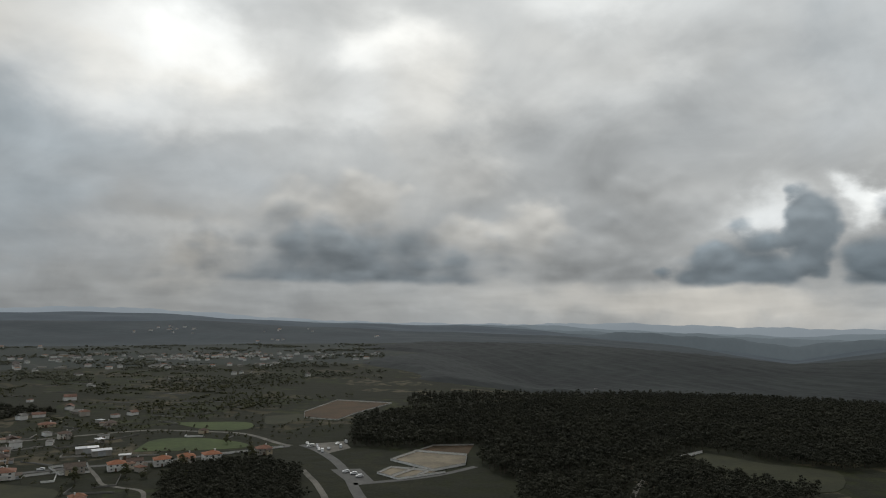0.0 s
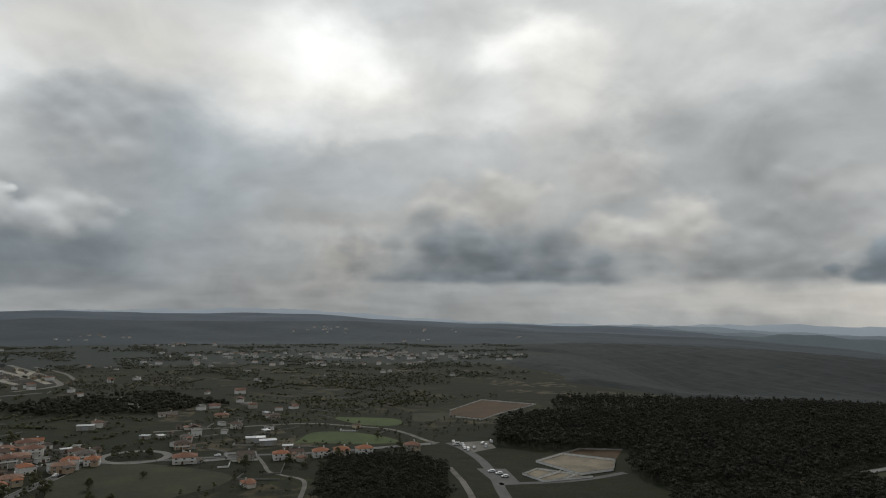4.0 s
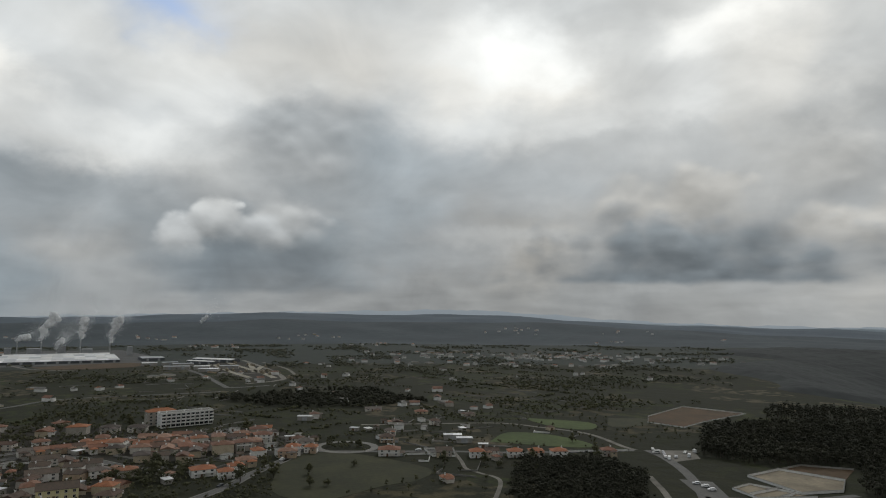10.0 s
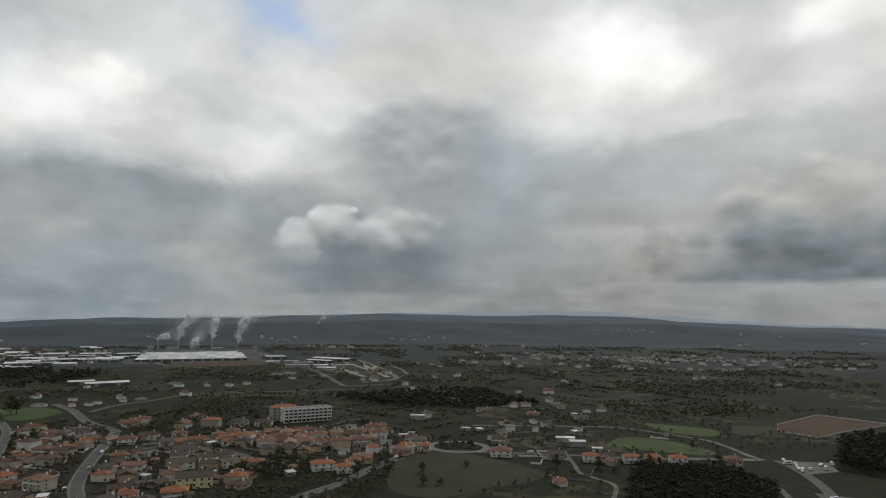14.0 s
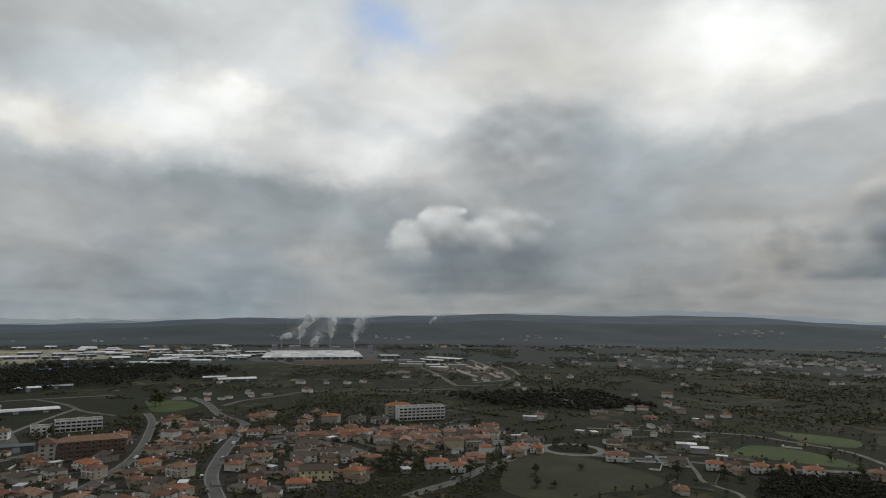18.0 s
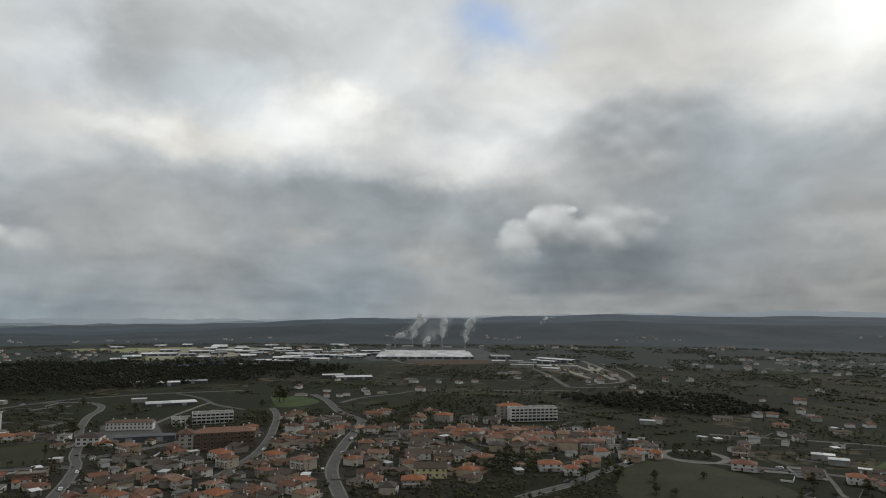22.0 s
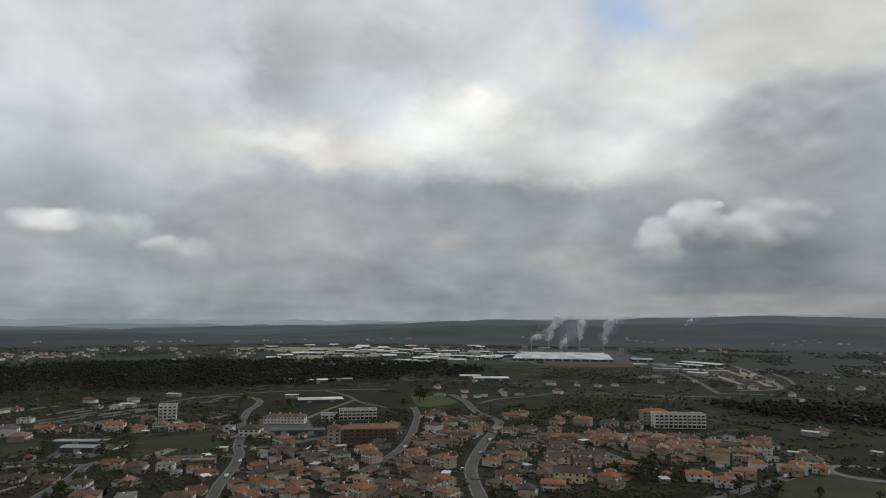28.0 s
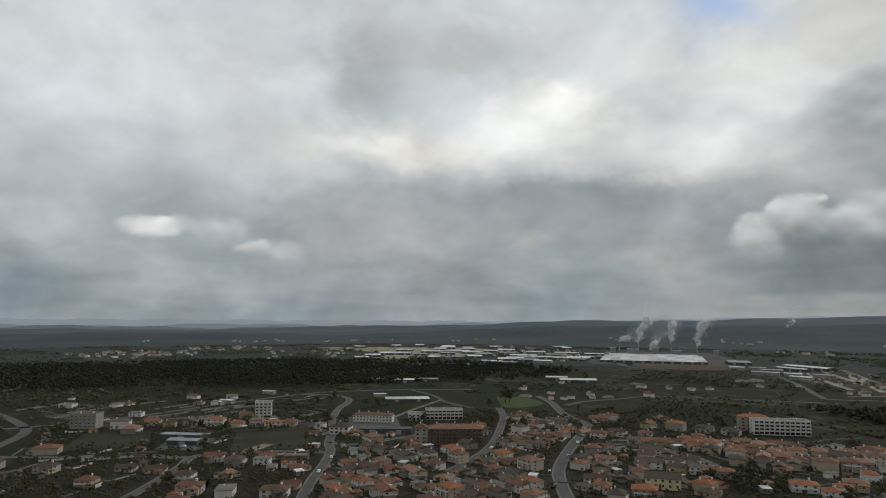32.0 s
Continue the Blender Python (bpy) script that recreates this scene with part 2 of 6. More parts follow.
# one gap in the clouds, with blue sky behind it
gap_p = wvec("MULTIPLY_ADD", soft_at, (1 / 3.8, 1 / 1.6, 0.0), (-52.2 / 3.8, -23.9 / 1.6, 0.0))
gap = wmath("MULTIPLY", wmath("POWER", 0.3679, wvec("DOT_PRODUCT", gap_p, gap_p)), 0.95)
blue = WN.new("ShaderNodeBackground")
blue.inputs["Strength"].default_value = 0.12
WL.new(sky.outputs["Color"], blue.inputs["Color"])
clouds = WN.new("ShaderNodeBackground")
WL.new(cloud_colour.outputs["Result"], clouds.inputs["Color"])
blend = WN.new("ShaderNodeMixShader")
WL.new(gap, blend.inputs[0])
WL.new(clouds.outputs[0], blend.inputs[1])
WL.new(blue.outputs[0], blend.inputs[2])
WL.new(blend.outputs[0], WN.new("ShaderNodeOutputWorld").inputs[0])

# the sun, spread wide by the clouds
sun = new("sun", bpy.data.lights.new("sun", "SUN"))
sun.data.energy, sun.data.angle, sun.data.color = 1.05, radians(14), (1.0, 0.98, 0.95)
a, e = radians(SUN_BEARING), radians(SUN_HEIGHT)
sun.matrix_world = look((-math.sin(a) * math.cos(e) * 300, math.cos(a) * math.cos(e) * 300, math.sin(e) * 300), (0, 0, 0))

# ---------------------------------------------------------------- materials
def surface(name, low, high, scale, rough=0.9, bump=0.0, tones=(), metal=0.0, fleck=0.35, far=None):
    """Two-scale procedural surface; tones: colours of which each object takes one by its own random number."""
    m = bpy.data.materials.new(name)
    m.use_nodes = True
    nodes, links = m.node_tree.nodes, m.node_tree.links
    bsdf = nodes["Principled BSDF"]
    bsdf.inputs["Roughness"].default_value, bsdf.inputs["Metallic"].default_value = rough, metal
    bsdf.inputs["Specular IOR Level"].default_value = 0.25
    geo = nodes.new("ShaderNodeNewGeometry")
    coarse, grain = nodes.new("ShaderNodeTexNoise"), nodes.new("ShaderNodeTexNoise")
    coarse.inputs["Scale"].default_value, grain.inputs["Scale"].default_value = scale, scale * 9.0
    coarse.inputs["Detail"].default_value, grain.inputs["Detail"].default_value = 5.0, 3.0
    for n in (coarse, grain):
        links.new(geo.outputs["Position"], n.inputs["Vector"])
    mix = nodes.new("ShaderNodeMix")
    mix.data_type = "RGBA"
    stretch = nodes.new("ShaderNodeMapRange")
    stretch.inputs["From Min"].default_value, stretch.inputs["From Max"].default_value = 0.32, 0.68
    links.new(coarse.outputs["Fac"], stretch.inputs["Value"])
    links.new(stretch.outputs["Result"], mix.inputs["Factor"])
    if tones:
        info, ramp = nodes.new("ShaderNodeObjectInfo"), nodes.new("ShaderNodeValToRGB")
        ramp.color_ramp.interpolation = "CONSTANT"
        while len(ramp.color_ramp.elements) < len(tones):
            ramp.color_ramp.elements.new(0.5)
        for i, tone_colour in enumerate(tones):
            ramp.color_ramp.elements[i].position = i / len(tones)
            ramp.color_ramp.elements[i].color = (*tone_colour, 1)
        links.new(info.outputs["Random"], ramp.inputs["Fac"])
        links.new(ramp.outputs["Color"], mix.inputs["A"])
        shade = nodes.new("ShaderNodeMix")
        shade.data_type, shade.blend_type = "RGBA", "MULTIPLY"
        shade.inputs["Factor"].default_value = 1.0
        links.new(ramp.outputs["Color"], shade.inputs["A"])
        shade.inputs["B"].default_value = (*high, 1)
        links.new(shade.outputs["Result"], mix.inputs["B"])
    else:
        mix.inputs["A"].default_value, mix.inputs["B"].default_value = (*low, 1), (*high, 1)
    speck = nodes.new("ShaderNodeMix")
    speck.data_type, speck.blend_type = "RGBA", "OVERLAY"
    speck.inputs["Factor"].default_value = fleck
    links.new(mix.outputs["Result"], speck.inputs["A"])
    links.new(grain.outputs["Fac"], speck.inputs["B"])
    links.new(speck.outputs["Result"], bsdf.inputs["Base Color"])
    if bump:
        b = nodes.new("ShaderNodeBump")
        b.inputs["Strength"].default_value, b.inputs["Distance"].default_value = bump, 0.3
        links.new(grain.outputs["Fac"], b.inputs["Height"])
        links.new(b.outputs["Normal"], bsdf.inputs["Normal"])
    return m


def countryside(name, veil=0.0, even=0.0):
    """Scrub, meadow, ploughed plots and heath: plots of land by a cell pattern, broken by scrub; veil and even paint in
    haze: a bluish glow, and plots drawn to one tone.
    """
    m = bpy.data.materials.new(name)
    m.use_nodes = True
    nodes, links = m.node_tree.nodes, m.node_tree.links
    bsdf = nodes["Principled BSDF"]
    bsdf.inputs["Roughness"].default_value, bsdf.inputs["Specular IOR Level"].default_value = 0.95, 0.1
    geo = nodes.new("ShaderNodeNewGeometry")

    def tex(kind, scale, detail=4.0):
        n = nodes.new(kind)
        n.inputs["Scale"].default_value, n.inputs["Detail"].default_value = scale, detail
        links.new(geo.outputs["Position"], n.inputs["Vector"])
        return n

    plots = nodes.new("ShaderNodeTexVoronoi")
    plots.inputs["Scale"].default_value = 0.016
    bent = nodes.new("ShaderNodeVectorMath")
    bent.operation = "MULTIPLY_ADD"
    bent.inputs[1].default_value = (40, 40, 0)
    links.new(tex("ShaderNodeTexNoise", 0.01).outputs["Color"], bent.inputs[0])
    links.new(geo.outputs["Position"], bent.inputs[2])
    links.new(bent.outputs[0], plots.inputs["Vector"])
    pick = nodes.new("ShaderNodeSeparateColor")
    links.new(plots.outputs["Color"], pick.inputs[0])
    ramp = nodes.new("ShaderNodeValToRGB")
    land = ((0.024, 0.026, 0.0125), (0.034, 0.038, 0.0165), (0.046, 0.051, 0.020), (0.026, 0.027, 0.014), (0.074, 0.065, 0.037),
            (0.033, 0.034, 0.018), (0.105, 0.090, 0.058), (0.027, 0.030, 0.0135), (0.040, 0.048, 0.018), (0.029, 0.029, 0.016))
    while len(ramp.color_ramp.elements) < len(land):
        ramp.color_ramp.elements.new(0.5)
    for i, c in enumerate(land):
        ramp.color_ramp.elements[i].position = i / len(land)
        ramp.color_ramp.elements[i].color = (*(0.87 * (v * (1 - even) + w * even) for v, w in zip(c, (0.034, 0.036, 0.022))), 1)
    ramp.color_ramp.interpolation = "CONSTANT"
    links.new(pick.outputs[0], ramp.inputs["Fac"])
    scrub = tex("ShaderNodeTexNoise", 0.07, 10.0)
    cut = nodes.new("ShaderNodeMapRange")
    cut.inputs["From Min"].default_value, cut.inputs["From Max"].default_value = 0.41, 0.53
    links.new(scrub.outputs["Fac"], cut.inputs["Value"])
    mix = nodes.new("ShaderNodeMix")
    mix.data_type = "RGBA"
    mix.inputs["B"].default_value = (0.0235, 0.0252, 0.0150, 1)
    links.new(cut.outputs["Result"], mix.inputs["Factor"])
    links.new(ramp.outputs["Color"], mix.inputs["A"])
    grain = tex("ShaderNodeTexNoise", 0.6, 5.0)
    speck = nodes.new("ShaderNodeMix")
    speck.data_type, speck.blend_type = "RGBA", "OVERLAY"
    speck.inputs["Factor"].default_value = 0.6
    links.new(mix.outputs["Result"], speck.inputs["A"])
    links.new(grain.outputs["Fac"], speck.inputs["B"])
    links.new(speck.outputs["Result"], bsdf.inputs["Base Color"])
    b = nodes.new("ShaderNodeBump")
    b.inputs["Strength"].default_value, b.inputs["Distance"].default_value = 0.6, 1.5
    # veil: haze of the distance painted into the ground as bluish emission
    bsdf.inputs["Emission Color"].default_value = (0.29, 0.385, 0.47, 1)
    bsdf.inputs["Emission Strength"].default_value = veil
    links.new(scrub.outputs["Fac"], b.inputs["Height"])
    links.new(b.outputs["Normal"], bsdf.inputs["Normal"])
    return m


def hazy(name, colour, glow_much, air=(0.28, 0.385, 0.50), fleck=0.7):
    """Backdrop of distance: woods and plains with haze painted in as emission; air: the colour of that glow."""
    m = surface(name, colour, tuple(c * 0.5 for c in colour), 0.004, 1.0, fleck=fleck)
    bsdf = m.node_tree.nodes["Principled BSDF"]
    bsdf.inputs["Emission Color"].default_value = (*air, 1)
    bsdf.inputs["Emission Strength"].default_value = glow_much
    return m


M_LAND = countryside("scrub_and_plots")
# the haze of the far sheets is put into their materials as glow
M_FARLAND = countryside("far_scrub_with_haze_glow", 0.034, 0.6)
M_FARWOOD = hazy("far_woods_with_haze_glow", (0.029, 0.033, 0.029), 0.012, fleck=0.5)
M_MIDLAND = hazy("plain_with_haze_glow", (0.034, 0.040, 0.038), 0.046, fleck=0.5)
M_HILLS = hazy("hills_with_haze_glow", (0.040, 0.047, 0.050), 0.090, fleck=0.4)
M_RANGE = hazy("range_with_haze_glow", (0.06, 0.068, 0.072), 0.50, (0.40, 0.46, 0.51), 0.1)
M_GREEN = surface("meadow", (0.066, 0.090, 0.026), (0.042, 0.060, 0.019), 0.03, 0.95, 0.3)
M_OLIVE = surface("rough_pasture", (0.0400, 0.0405, 0.0165), (0.0225, 0.0250, 0.0110), 0.035, 0.95, 0.3)
M_SOIL = surface("ploughed_soil", (0.0938, 0.0577, 0.0303), (0.0574, 0.0397, 0.0213), 0.04, 0.95, 0.4)
M_SAND = surface("bare_sandy_earth", (0.270, 0.230, 0.165), (0.150, 0.128, 0.092), 0.06, 0.95, 0.2)
# stubble and gravel also carry the estate's patch of sun in their colour
M_SUN_STUBBLE = surface("sunlit_straw_stubble", (0.330, 0.315, 0.170), (0.150, 0.155, 0.080), 0.02, 0.95)
M_GRAVEL_AND_SUN = surface("pale_gravel_and_sun_patch", (0.36, 0.335, 0.27), (0.20, 0.185, 0.145), 0.03, 0.95, 0.2)
M_ROAD = surface("worn_asphalt", (0.1115, 0.1094, 0.1000), (0.0759, 0.0745, 0.0709), 0.08, 0.85)
M_TRACK = surface("pale_track", (0.19, 0.178, 0.152), (0.11, 0.104, 0.088), 0.1, 0.95)
M_TOWN = surface("trodden_yards_and_gardens", (0.0327, 0.0269, 0.0187), (0.0138, 0.0144, 0.0084), 0.09, 0.95, 0.3, fleck=0.7)
M_YARD = surface("dark_yard", (0.09, 0.09, 0.088), (0.06, 0.06, 0.058), 0.03, 0.9)
M_KERB = surface("concrete_paving", (0.2024, 0.1956, 0.1760), (0.1380, 0.1338, 0.1232), 0.12, 0.9)
M_WALL = surface("painted_render", (0, 0, 0), (0.80, 0.78, 0.75), 0.35, 0.85, tones=(
    (0.60, 0.57, 0.52), (0.72, 0.70, 0.66), (0.50, 0.43, 0.32), (0.38, 0.355, 0.315), (0.66, 0.63, 0.58), (0.46, 0.35, 0.25),
    (0.30, 0.27, 0.24), (0.75, 0.73, 0.70), (0.52, 0.46, 0.38), (0.42, 0.39, 0.35)))
M_YELLOW = surface("pale_yellow_render", (0.66, 0.60, 0.34), (0.54, 0.49, 0.29), 0.3, 0.85)
M_WHITE = surface("white_render", (0.74, 0.73, 0.70), (0.60, 0.59, 0.57), 0.3, 0.85)
M_STONE = surface("grey_stone_render", (0.34, 0.32, 0.29), (0.24, 0.23, 0.21), 0.3, 0.9)
M_BRICK = surface("brown_brick", (0.1850, 0.1251, 0.0918), (0.1350, 0.0954, 0.0739), 0.3, 0.9)
M_TILE = surface("clay_roof_tiles", (0, 0, 0), (0.70, 0.68, 0.68), 0.5, 0.85, 0.4, tones=(
    (0.290, 0.135, 0.078), (0.190, 0.098, 0.066), (0.105, 0.074, 0.058), (0.330, 0.205, 0.145), (0.350, 0.145, 0.070), (0.088, 0.072, 0.062),
    (0.150, 0.088, 0.062), (0.240, 0.118, 0.076), (0.145, 0.125, 0.108), (0.270, 0.160, 0.110), (0.120, 0.080, 0.060), (0.210, 0.112, 0.074)))
M_ORANGE = surface("bright_clay_tiles", (0.3312, 0.1313, 0.0638), (0.2585, 0.1092, 0.0600), 0.5, 0.85, 0.4)
M_BROWNTILE = surface("old_brown_tiles", (0.126, 0.095, 0.072), (0.090, 0.072, 0.059), 0.5, 0.9, 0.4)
M_METAL = surface("white_sheet_metal", (0, 0, 0), (0.82, 0.83, 0.84), 0.05, 0.5, tones=((0.80, 0.80, 0.79), (0.62, 0.62, 0.61), (0.72, 0.71, 0.68), (0.50, 0.51, 0.52)))
M_GREYMETAL = surface("grey_sheet_metal", (0.36, 0.37, 0.37), (0.27, 0.28, 0.29), 0.06, 0.6)
M_DARKMETAL = surface("dark_cladding", (0.10, 0.105, 0.11), (0.07, 0.075, 0.08), 0.06, 0.6)
M_FRAME = surface("window_frame_paint", (0.5, 0.48, 0.45), (0.38, 0.37, 0.35), 1.0, 0.6)
M_DOOR = surface("varnished_door", (0.13, 0.075, 0.045), (0.09, 0.055, 0.035), 1.5, 0.6)
M_LEAF = surface("dark_foliage", (0.085, 0.083, 0.041), (0.048, 0.050, 0.027), 0.08, 0.9)
M_PINE = surface("pine_foliage", (0.0400, 0.0395, 0.0255), (0.0250, 0.0260, 0.0170), 0.03, 0.95, fleck=0.2)
# foliage lightened for far trees: haze painted in, self-shading offset
M_FARLEAF_HAZED = surface("hazed_far_scrub", (0.115, 0.115, 0.080), (0.082, 0.084, 0.060), 0.02, 0.95)
M_BARK = surface("bark", (0.07, 0.055, 0.042), (0.045, 0.037, 0.03), 2.0, 0.95)
M_CARPAINT = surface("car_paint", (0, 0, 0), (0.95, 0.95, 0.95), 0.5, 0.35, fleck=0.05, tones=(
    (0.75, 0.75, 0.75), (0.70, 0.71, 0.72), (0.35, 0.36, 0.38), (0.05, 0.055, 0.06), (0.62, 0.62, 0.6), (0.12, 0.03, 0.03)))
M_TYRE = surface("tyre_rubber", (0.02, 0.02, 0.02), (0.03, 0.03, 0.03), 4.0, 0.9)
M_STEAM = surface("white_steam", (0.95, 0.955, 0.96), (0.92, 0.93, 0.94), 0.05, 1.0, fleck=0.1)
_sn, _sl = M_STEAM.node_tree.nodes, M_STEAM.node_tree.links
_thin, _both = _sn.new("ShaderNodeBsdfTranslucent"), _sn.new("ShaderNodeMixShader")
_thin.inputs["Color"].default_value, _both.inputs[0].default_value = (0.97, 0.975, 0.98, 1), 0.5
_sl.new(_sn["Principled BSDF"].outputs[0], _both.inputs[1])
_sl.new(_thin.outputs[0], _both.inputs[2])
_sl.new(_both.outputs[0], _sn["Material Output"].inputs["Surface"])
M_BLUE = surface("blue_sheet_metal", (0.10, 0.16, 0.32), (0.08, 0.12, 0.25), 0.05, 0.6)

M_GLASS = bpy.data.materials.new("window_glass")
M_GLASS.use_nodes = True
_g = M_GLASS.node_tree.nodes["Principled BSDF"]
_g.inputs["Base Color"].default_value = (0.02, 0.024, 0.028, 1)
_g.inputs["Roughness"].default_value = 0.08
_g.inputs["Specular IOR Level"].default_value = 0.6


# ---------------------------------------------------------------- mesh helpers
def part(name, bm, material, parent=None, label="", at=None):
    """One mesh object from a bmesh, under a thing or a part."""
    me = bpy.data.meshes.new(name)
    bm.to_mesh(me)
    bm.free()
    for mt in material if isinstance(material, (list, tuple)) else (material,):
        me.materials.append(mt)
    ob = new(name, me)
    if parent is not None:
        ob.parent = parent
    if at is not None:
        ob.matrix_basis = at
    if label:
        ob["label"] = label
    return ob


def sharing(name, mesh, parent, at):
    ob = new(name, mesh)
    ob.parent = parent
    ob.matrix_basis = at
    return ob


def box(bm, x0, x1, y0, y1, z0, z1, slot=0):
    vs = [bm.verts.new((x, y, z)) for z in (z0, z1) for x, y in ((x0, y0), (x1, y0), (x1, y1), (x0, y1))]
    for ids in ((3, 2, 1, 0), (4, 5, 6, 7), (0, 1, 5, 4), (1, 2, 6, 5), (2, 3, 7, 6), (3, 0, 4, 7)):
        bm.faces.new([vs[i] for i in ids]).material_index = slot
    return vs


def boxes(*specs):
    bm = bmesh.new()
    for s in specs:
        box(bm, *s)
    return bm


def tube(bm, x, y, z0, z1, r0, r1, n=10, slot=0):
    low = [bm.verts.new((x + r0 * math.cos(6.2832 * i / n), y + r0 * math.sin(6.2832 * i / n), z0)) for i in range(n)]
    top = [bm.verts.new((x + r1 * math.cos(6.2832 * i / n), y + r1 * math.sin(6.2832 * i / n), z1)) for i in range(n)]
    for i in range(n):
        bm.faces.new((low[i], low[(i + 1) % n], top[(i + 1) % n], top[i])).material_index = slot
    bm.faces.new(top).material_index = slot
    bm.faces.new(low[::-1]).material_index = slot


def raw_mesh(name, verts, faces, mats, slots=None):
    """Fast mesh from arrays of triangles or quads."""
    verts, faces = np.asarray(verts, np.float32), np.asarray(faces, np.int32)
    me = bpy.data.meshes.new(name)
    k = faces.shape[1]
    me.vertices.add(len(verts))
    me.vertices.foreach_set("co", verts.ravel())
    me.loops.add(faces.size)
    me.loops.foreach_set("vertex_index", faces.ravel())
    me.polygons.add(len(faces))
    me.polygons.foreach_set("loop_start", np.arange(0, faces.size, k, dtype=np.int32))
    me.polygons.foreach_set("loop_total", np.full(len(faces), k, np.int32))
    for mt in mats:
        me.materials.append(mt)
    if slots is not None:
        me.polygons.foreach_set("material_index", np.asarray(slots, np.int32))
    me.update(calc_edges=True)
    return me


def bezel(line, steps=6):
    """A smooth line through a few corners (Catmull-Rom)."""
    p = [Vector((*q, 0)) for q in line]
    p = [p[0] * 2 - p[1], *p, p[-1] * 2 - p[-2]]
    out = []
    for i in range(1, len(p) - 2):
        for s in range(steps):
            t = s / steps
            out.append(0.5 * (2 * p[i] + (p[i + 1] - p[i - 1]) * t + (2 * p[i - 1] - 5 * p[i] + 4 * p[i + 1] - p[i + 2]) * t * t
                              + (3 * p[i] - p[i - 1] - 3 * p[i + 1] + p[i + 2]) * t ** 3))
    return [*out, p[-2]]


ROAD_LINES = []      # (points, half width): kept free of trees


def strip(name, line, width, mat, z=0.08, deep=0.3, offset=0.0, kind="structure", label="", category="road", smooth=True):
    """A ribbon with a thickness along a line."""
    pts = bezel(line) if smooth else [Vector((*q, 0)) for q in line]
    bm = bmesh.new()
    rows = []
    for i, p in enumerate(pts):
        d = (pts[min(i + 1, len(pts) - 1)] - pts[max(i - 1, 0)]).normalized()
        n = Vector((-d.y, d.x, 0))
        c = p + n * offset
        lift = land_height(c.x, c.y)
        rows.append([bm.verts.new((*(c + n * s * width / 2).xy, lift + h)) for s, h in ((-1, z - deep), (-1, z), (1, z), (1, z - deep))])
    for a, b in zip(rows, rows[1:]):
        for k in range(3):
            bm.faces.new((a[k], b[k], b[k + 1], a[k + 1]))
    bm.faces.new(rows[0][::-1])
    bm.faces.new(rows[-1])
    bmesh.ops.recalc_face_normals(bm, faces=bm.faces)
    ob = part(name, bm, mat)
    if offset == 0.0:
        ROAD_LINES.append((np.array([(q.x, q.y) for q in pts]), width / 2))
    return tagged(ob, label, category, kind=kind)


OPEN_LAND = []       # outlines kept free of scattered trees


def patch(name, outline, mat, z, label, category, smooth=True, keep=True):
    """A field or yard with a smooth outline, a little above the land round it."""
    pts = bezel([*outline, outline[0]], 4)[:-1] if smooth else [Vector((*q, 0)) for q in outline]
    bm = bmesh.new()
    top = [bm.verts.new((p.x, p.y, z)) for p in pts]
    low = [bm.verts.new((p.x, p.y, -0.4)) for p in pts]
    bm.faces.new(top)
    for i in range(len(pts)):
        j = (i + 1) % len(pts)
        bm.faces.new((low[i], low[j], top[j], top[i]))
    bmesh.ops.recalc_face_normals(bm, faces=bm.faces)
    bmesh.ops.triangulate(bm, faces=[f for f in bm.faces if len(f.verts) > 4])
    if keep:
        OPEN_LAND.append(np.array([(p.x, p.y) for p in pts]))
    return tagged(part(name, bm, mat), label, category, kind="structure")


def within(xy, outline):
    """Which of the points lie inside the outline."""
    x, y = xy[:, 0], xy[:, 1]
    inside = np.zeros(len(xy), bool)
    q = np.asarray(outline, float)
    for (x0, y0), (x1, y1) in zip(q, np.roll(q, -1, 0)):
        cross = (y0 > y) != (y1 > y)
        inside ^= cross & (x < (x1 - x0) * (y - y0) / (y1 - y0 + 1e-9) + x0)
    return inside


# ---------------------------------------------------------------- the land
# how high the skyline of the land stands, in degrees, by bearing to the left of +y
BEARINGS = (-60, -40, -34, -27.7, -19.5, -10.5, -5.7, 1.1, 8.9, 18.1, 21.5, 27.8, 33, 42, 50, 55, 62, 66, 75, 85, 98.6, 110, 130)
SKYLINE = (-1.2, -1.4, -2.0, -3.2, -2.25, -1.45, -1.1, -0.95, -0.65, -0.3, -0.05, 0.1, 0.12, 0.1, 0.0, -0.15, -0.25, -0.32, -0.75, -1.1, -1.15, -1.1, -1.0)
CREST = 3700.0


def land_height(x, y):
    """Height of the land: level under town and fields, rising to far hills, falling into the valley."""
    r = np.hypot(x, y) + 1e-6
    b = np.degrees(np.arctan2(-np.asarray(x, float), y))
    top = EYE[2] + CREST * np.tan(np.radians(np.interp(b, BEARINGS, SKYLINE)))
    begin = np.interp(b, (-30, -8, 10), (900.0, 1500.0, 2000.0))
    s = np.clip((r - begin) / (CREST - begin), 0, 1)
    s = s * s * (3 - 2 * s)
    dip = 55 * np.exp(-((r - 1350) / 380) ** 2) * np.clip((2 - b) / 10, 0, 1) * np.clip((b + 90) / 30, 0, 1)
    rough = 9 * np.sin(x / 310.0 + 1.3) * np.sin(y / 270.0 + 0.4) + 5 * np.sin((x + y) / 130.0) * np.sin((x - 1.7 * y) / 190.0)
    fade = np.clip((r - 1900) / 700, 0, 1)
    drop = np.clip((r - CREST) / 900, 0, 1) * 70
    return top * s + rough * fade - drop - dip


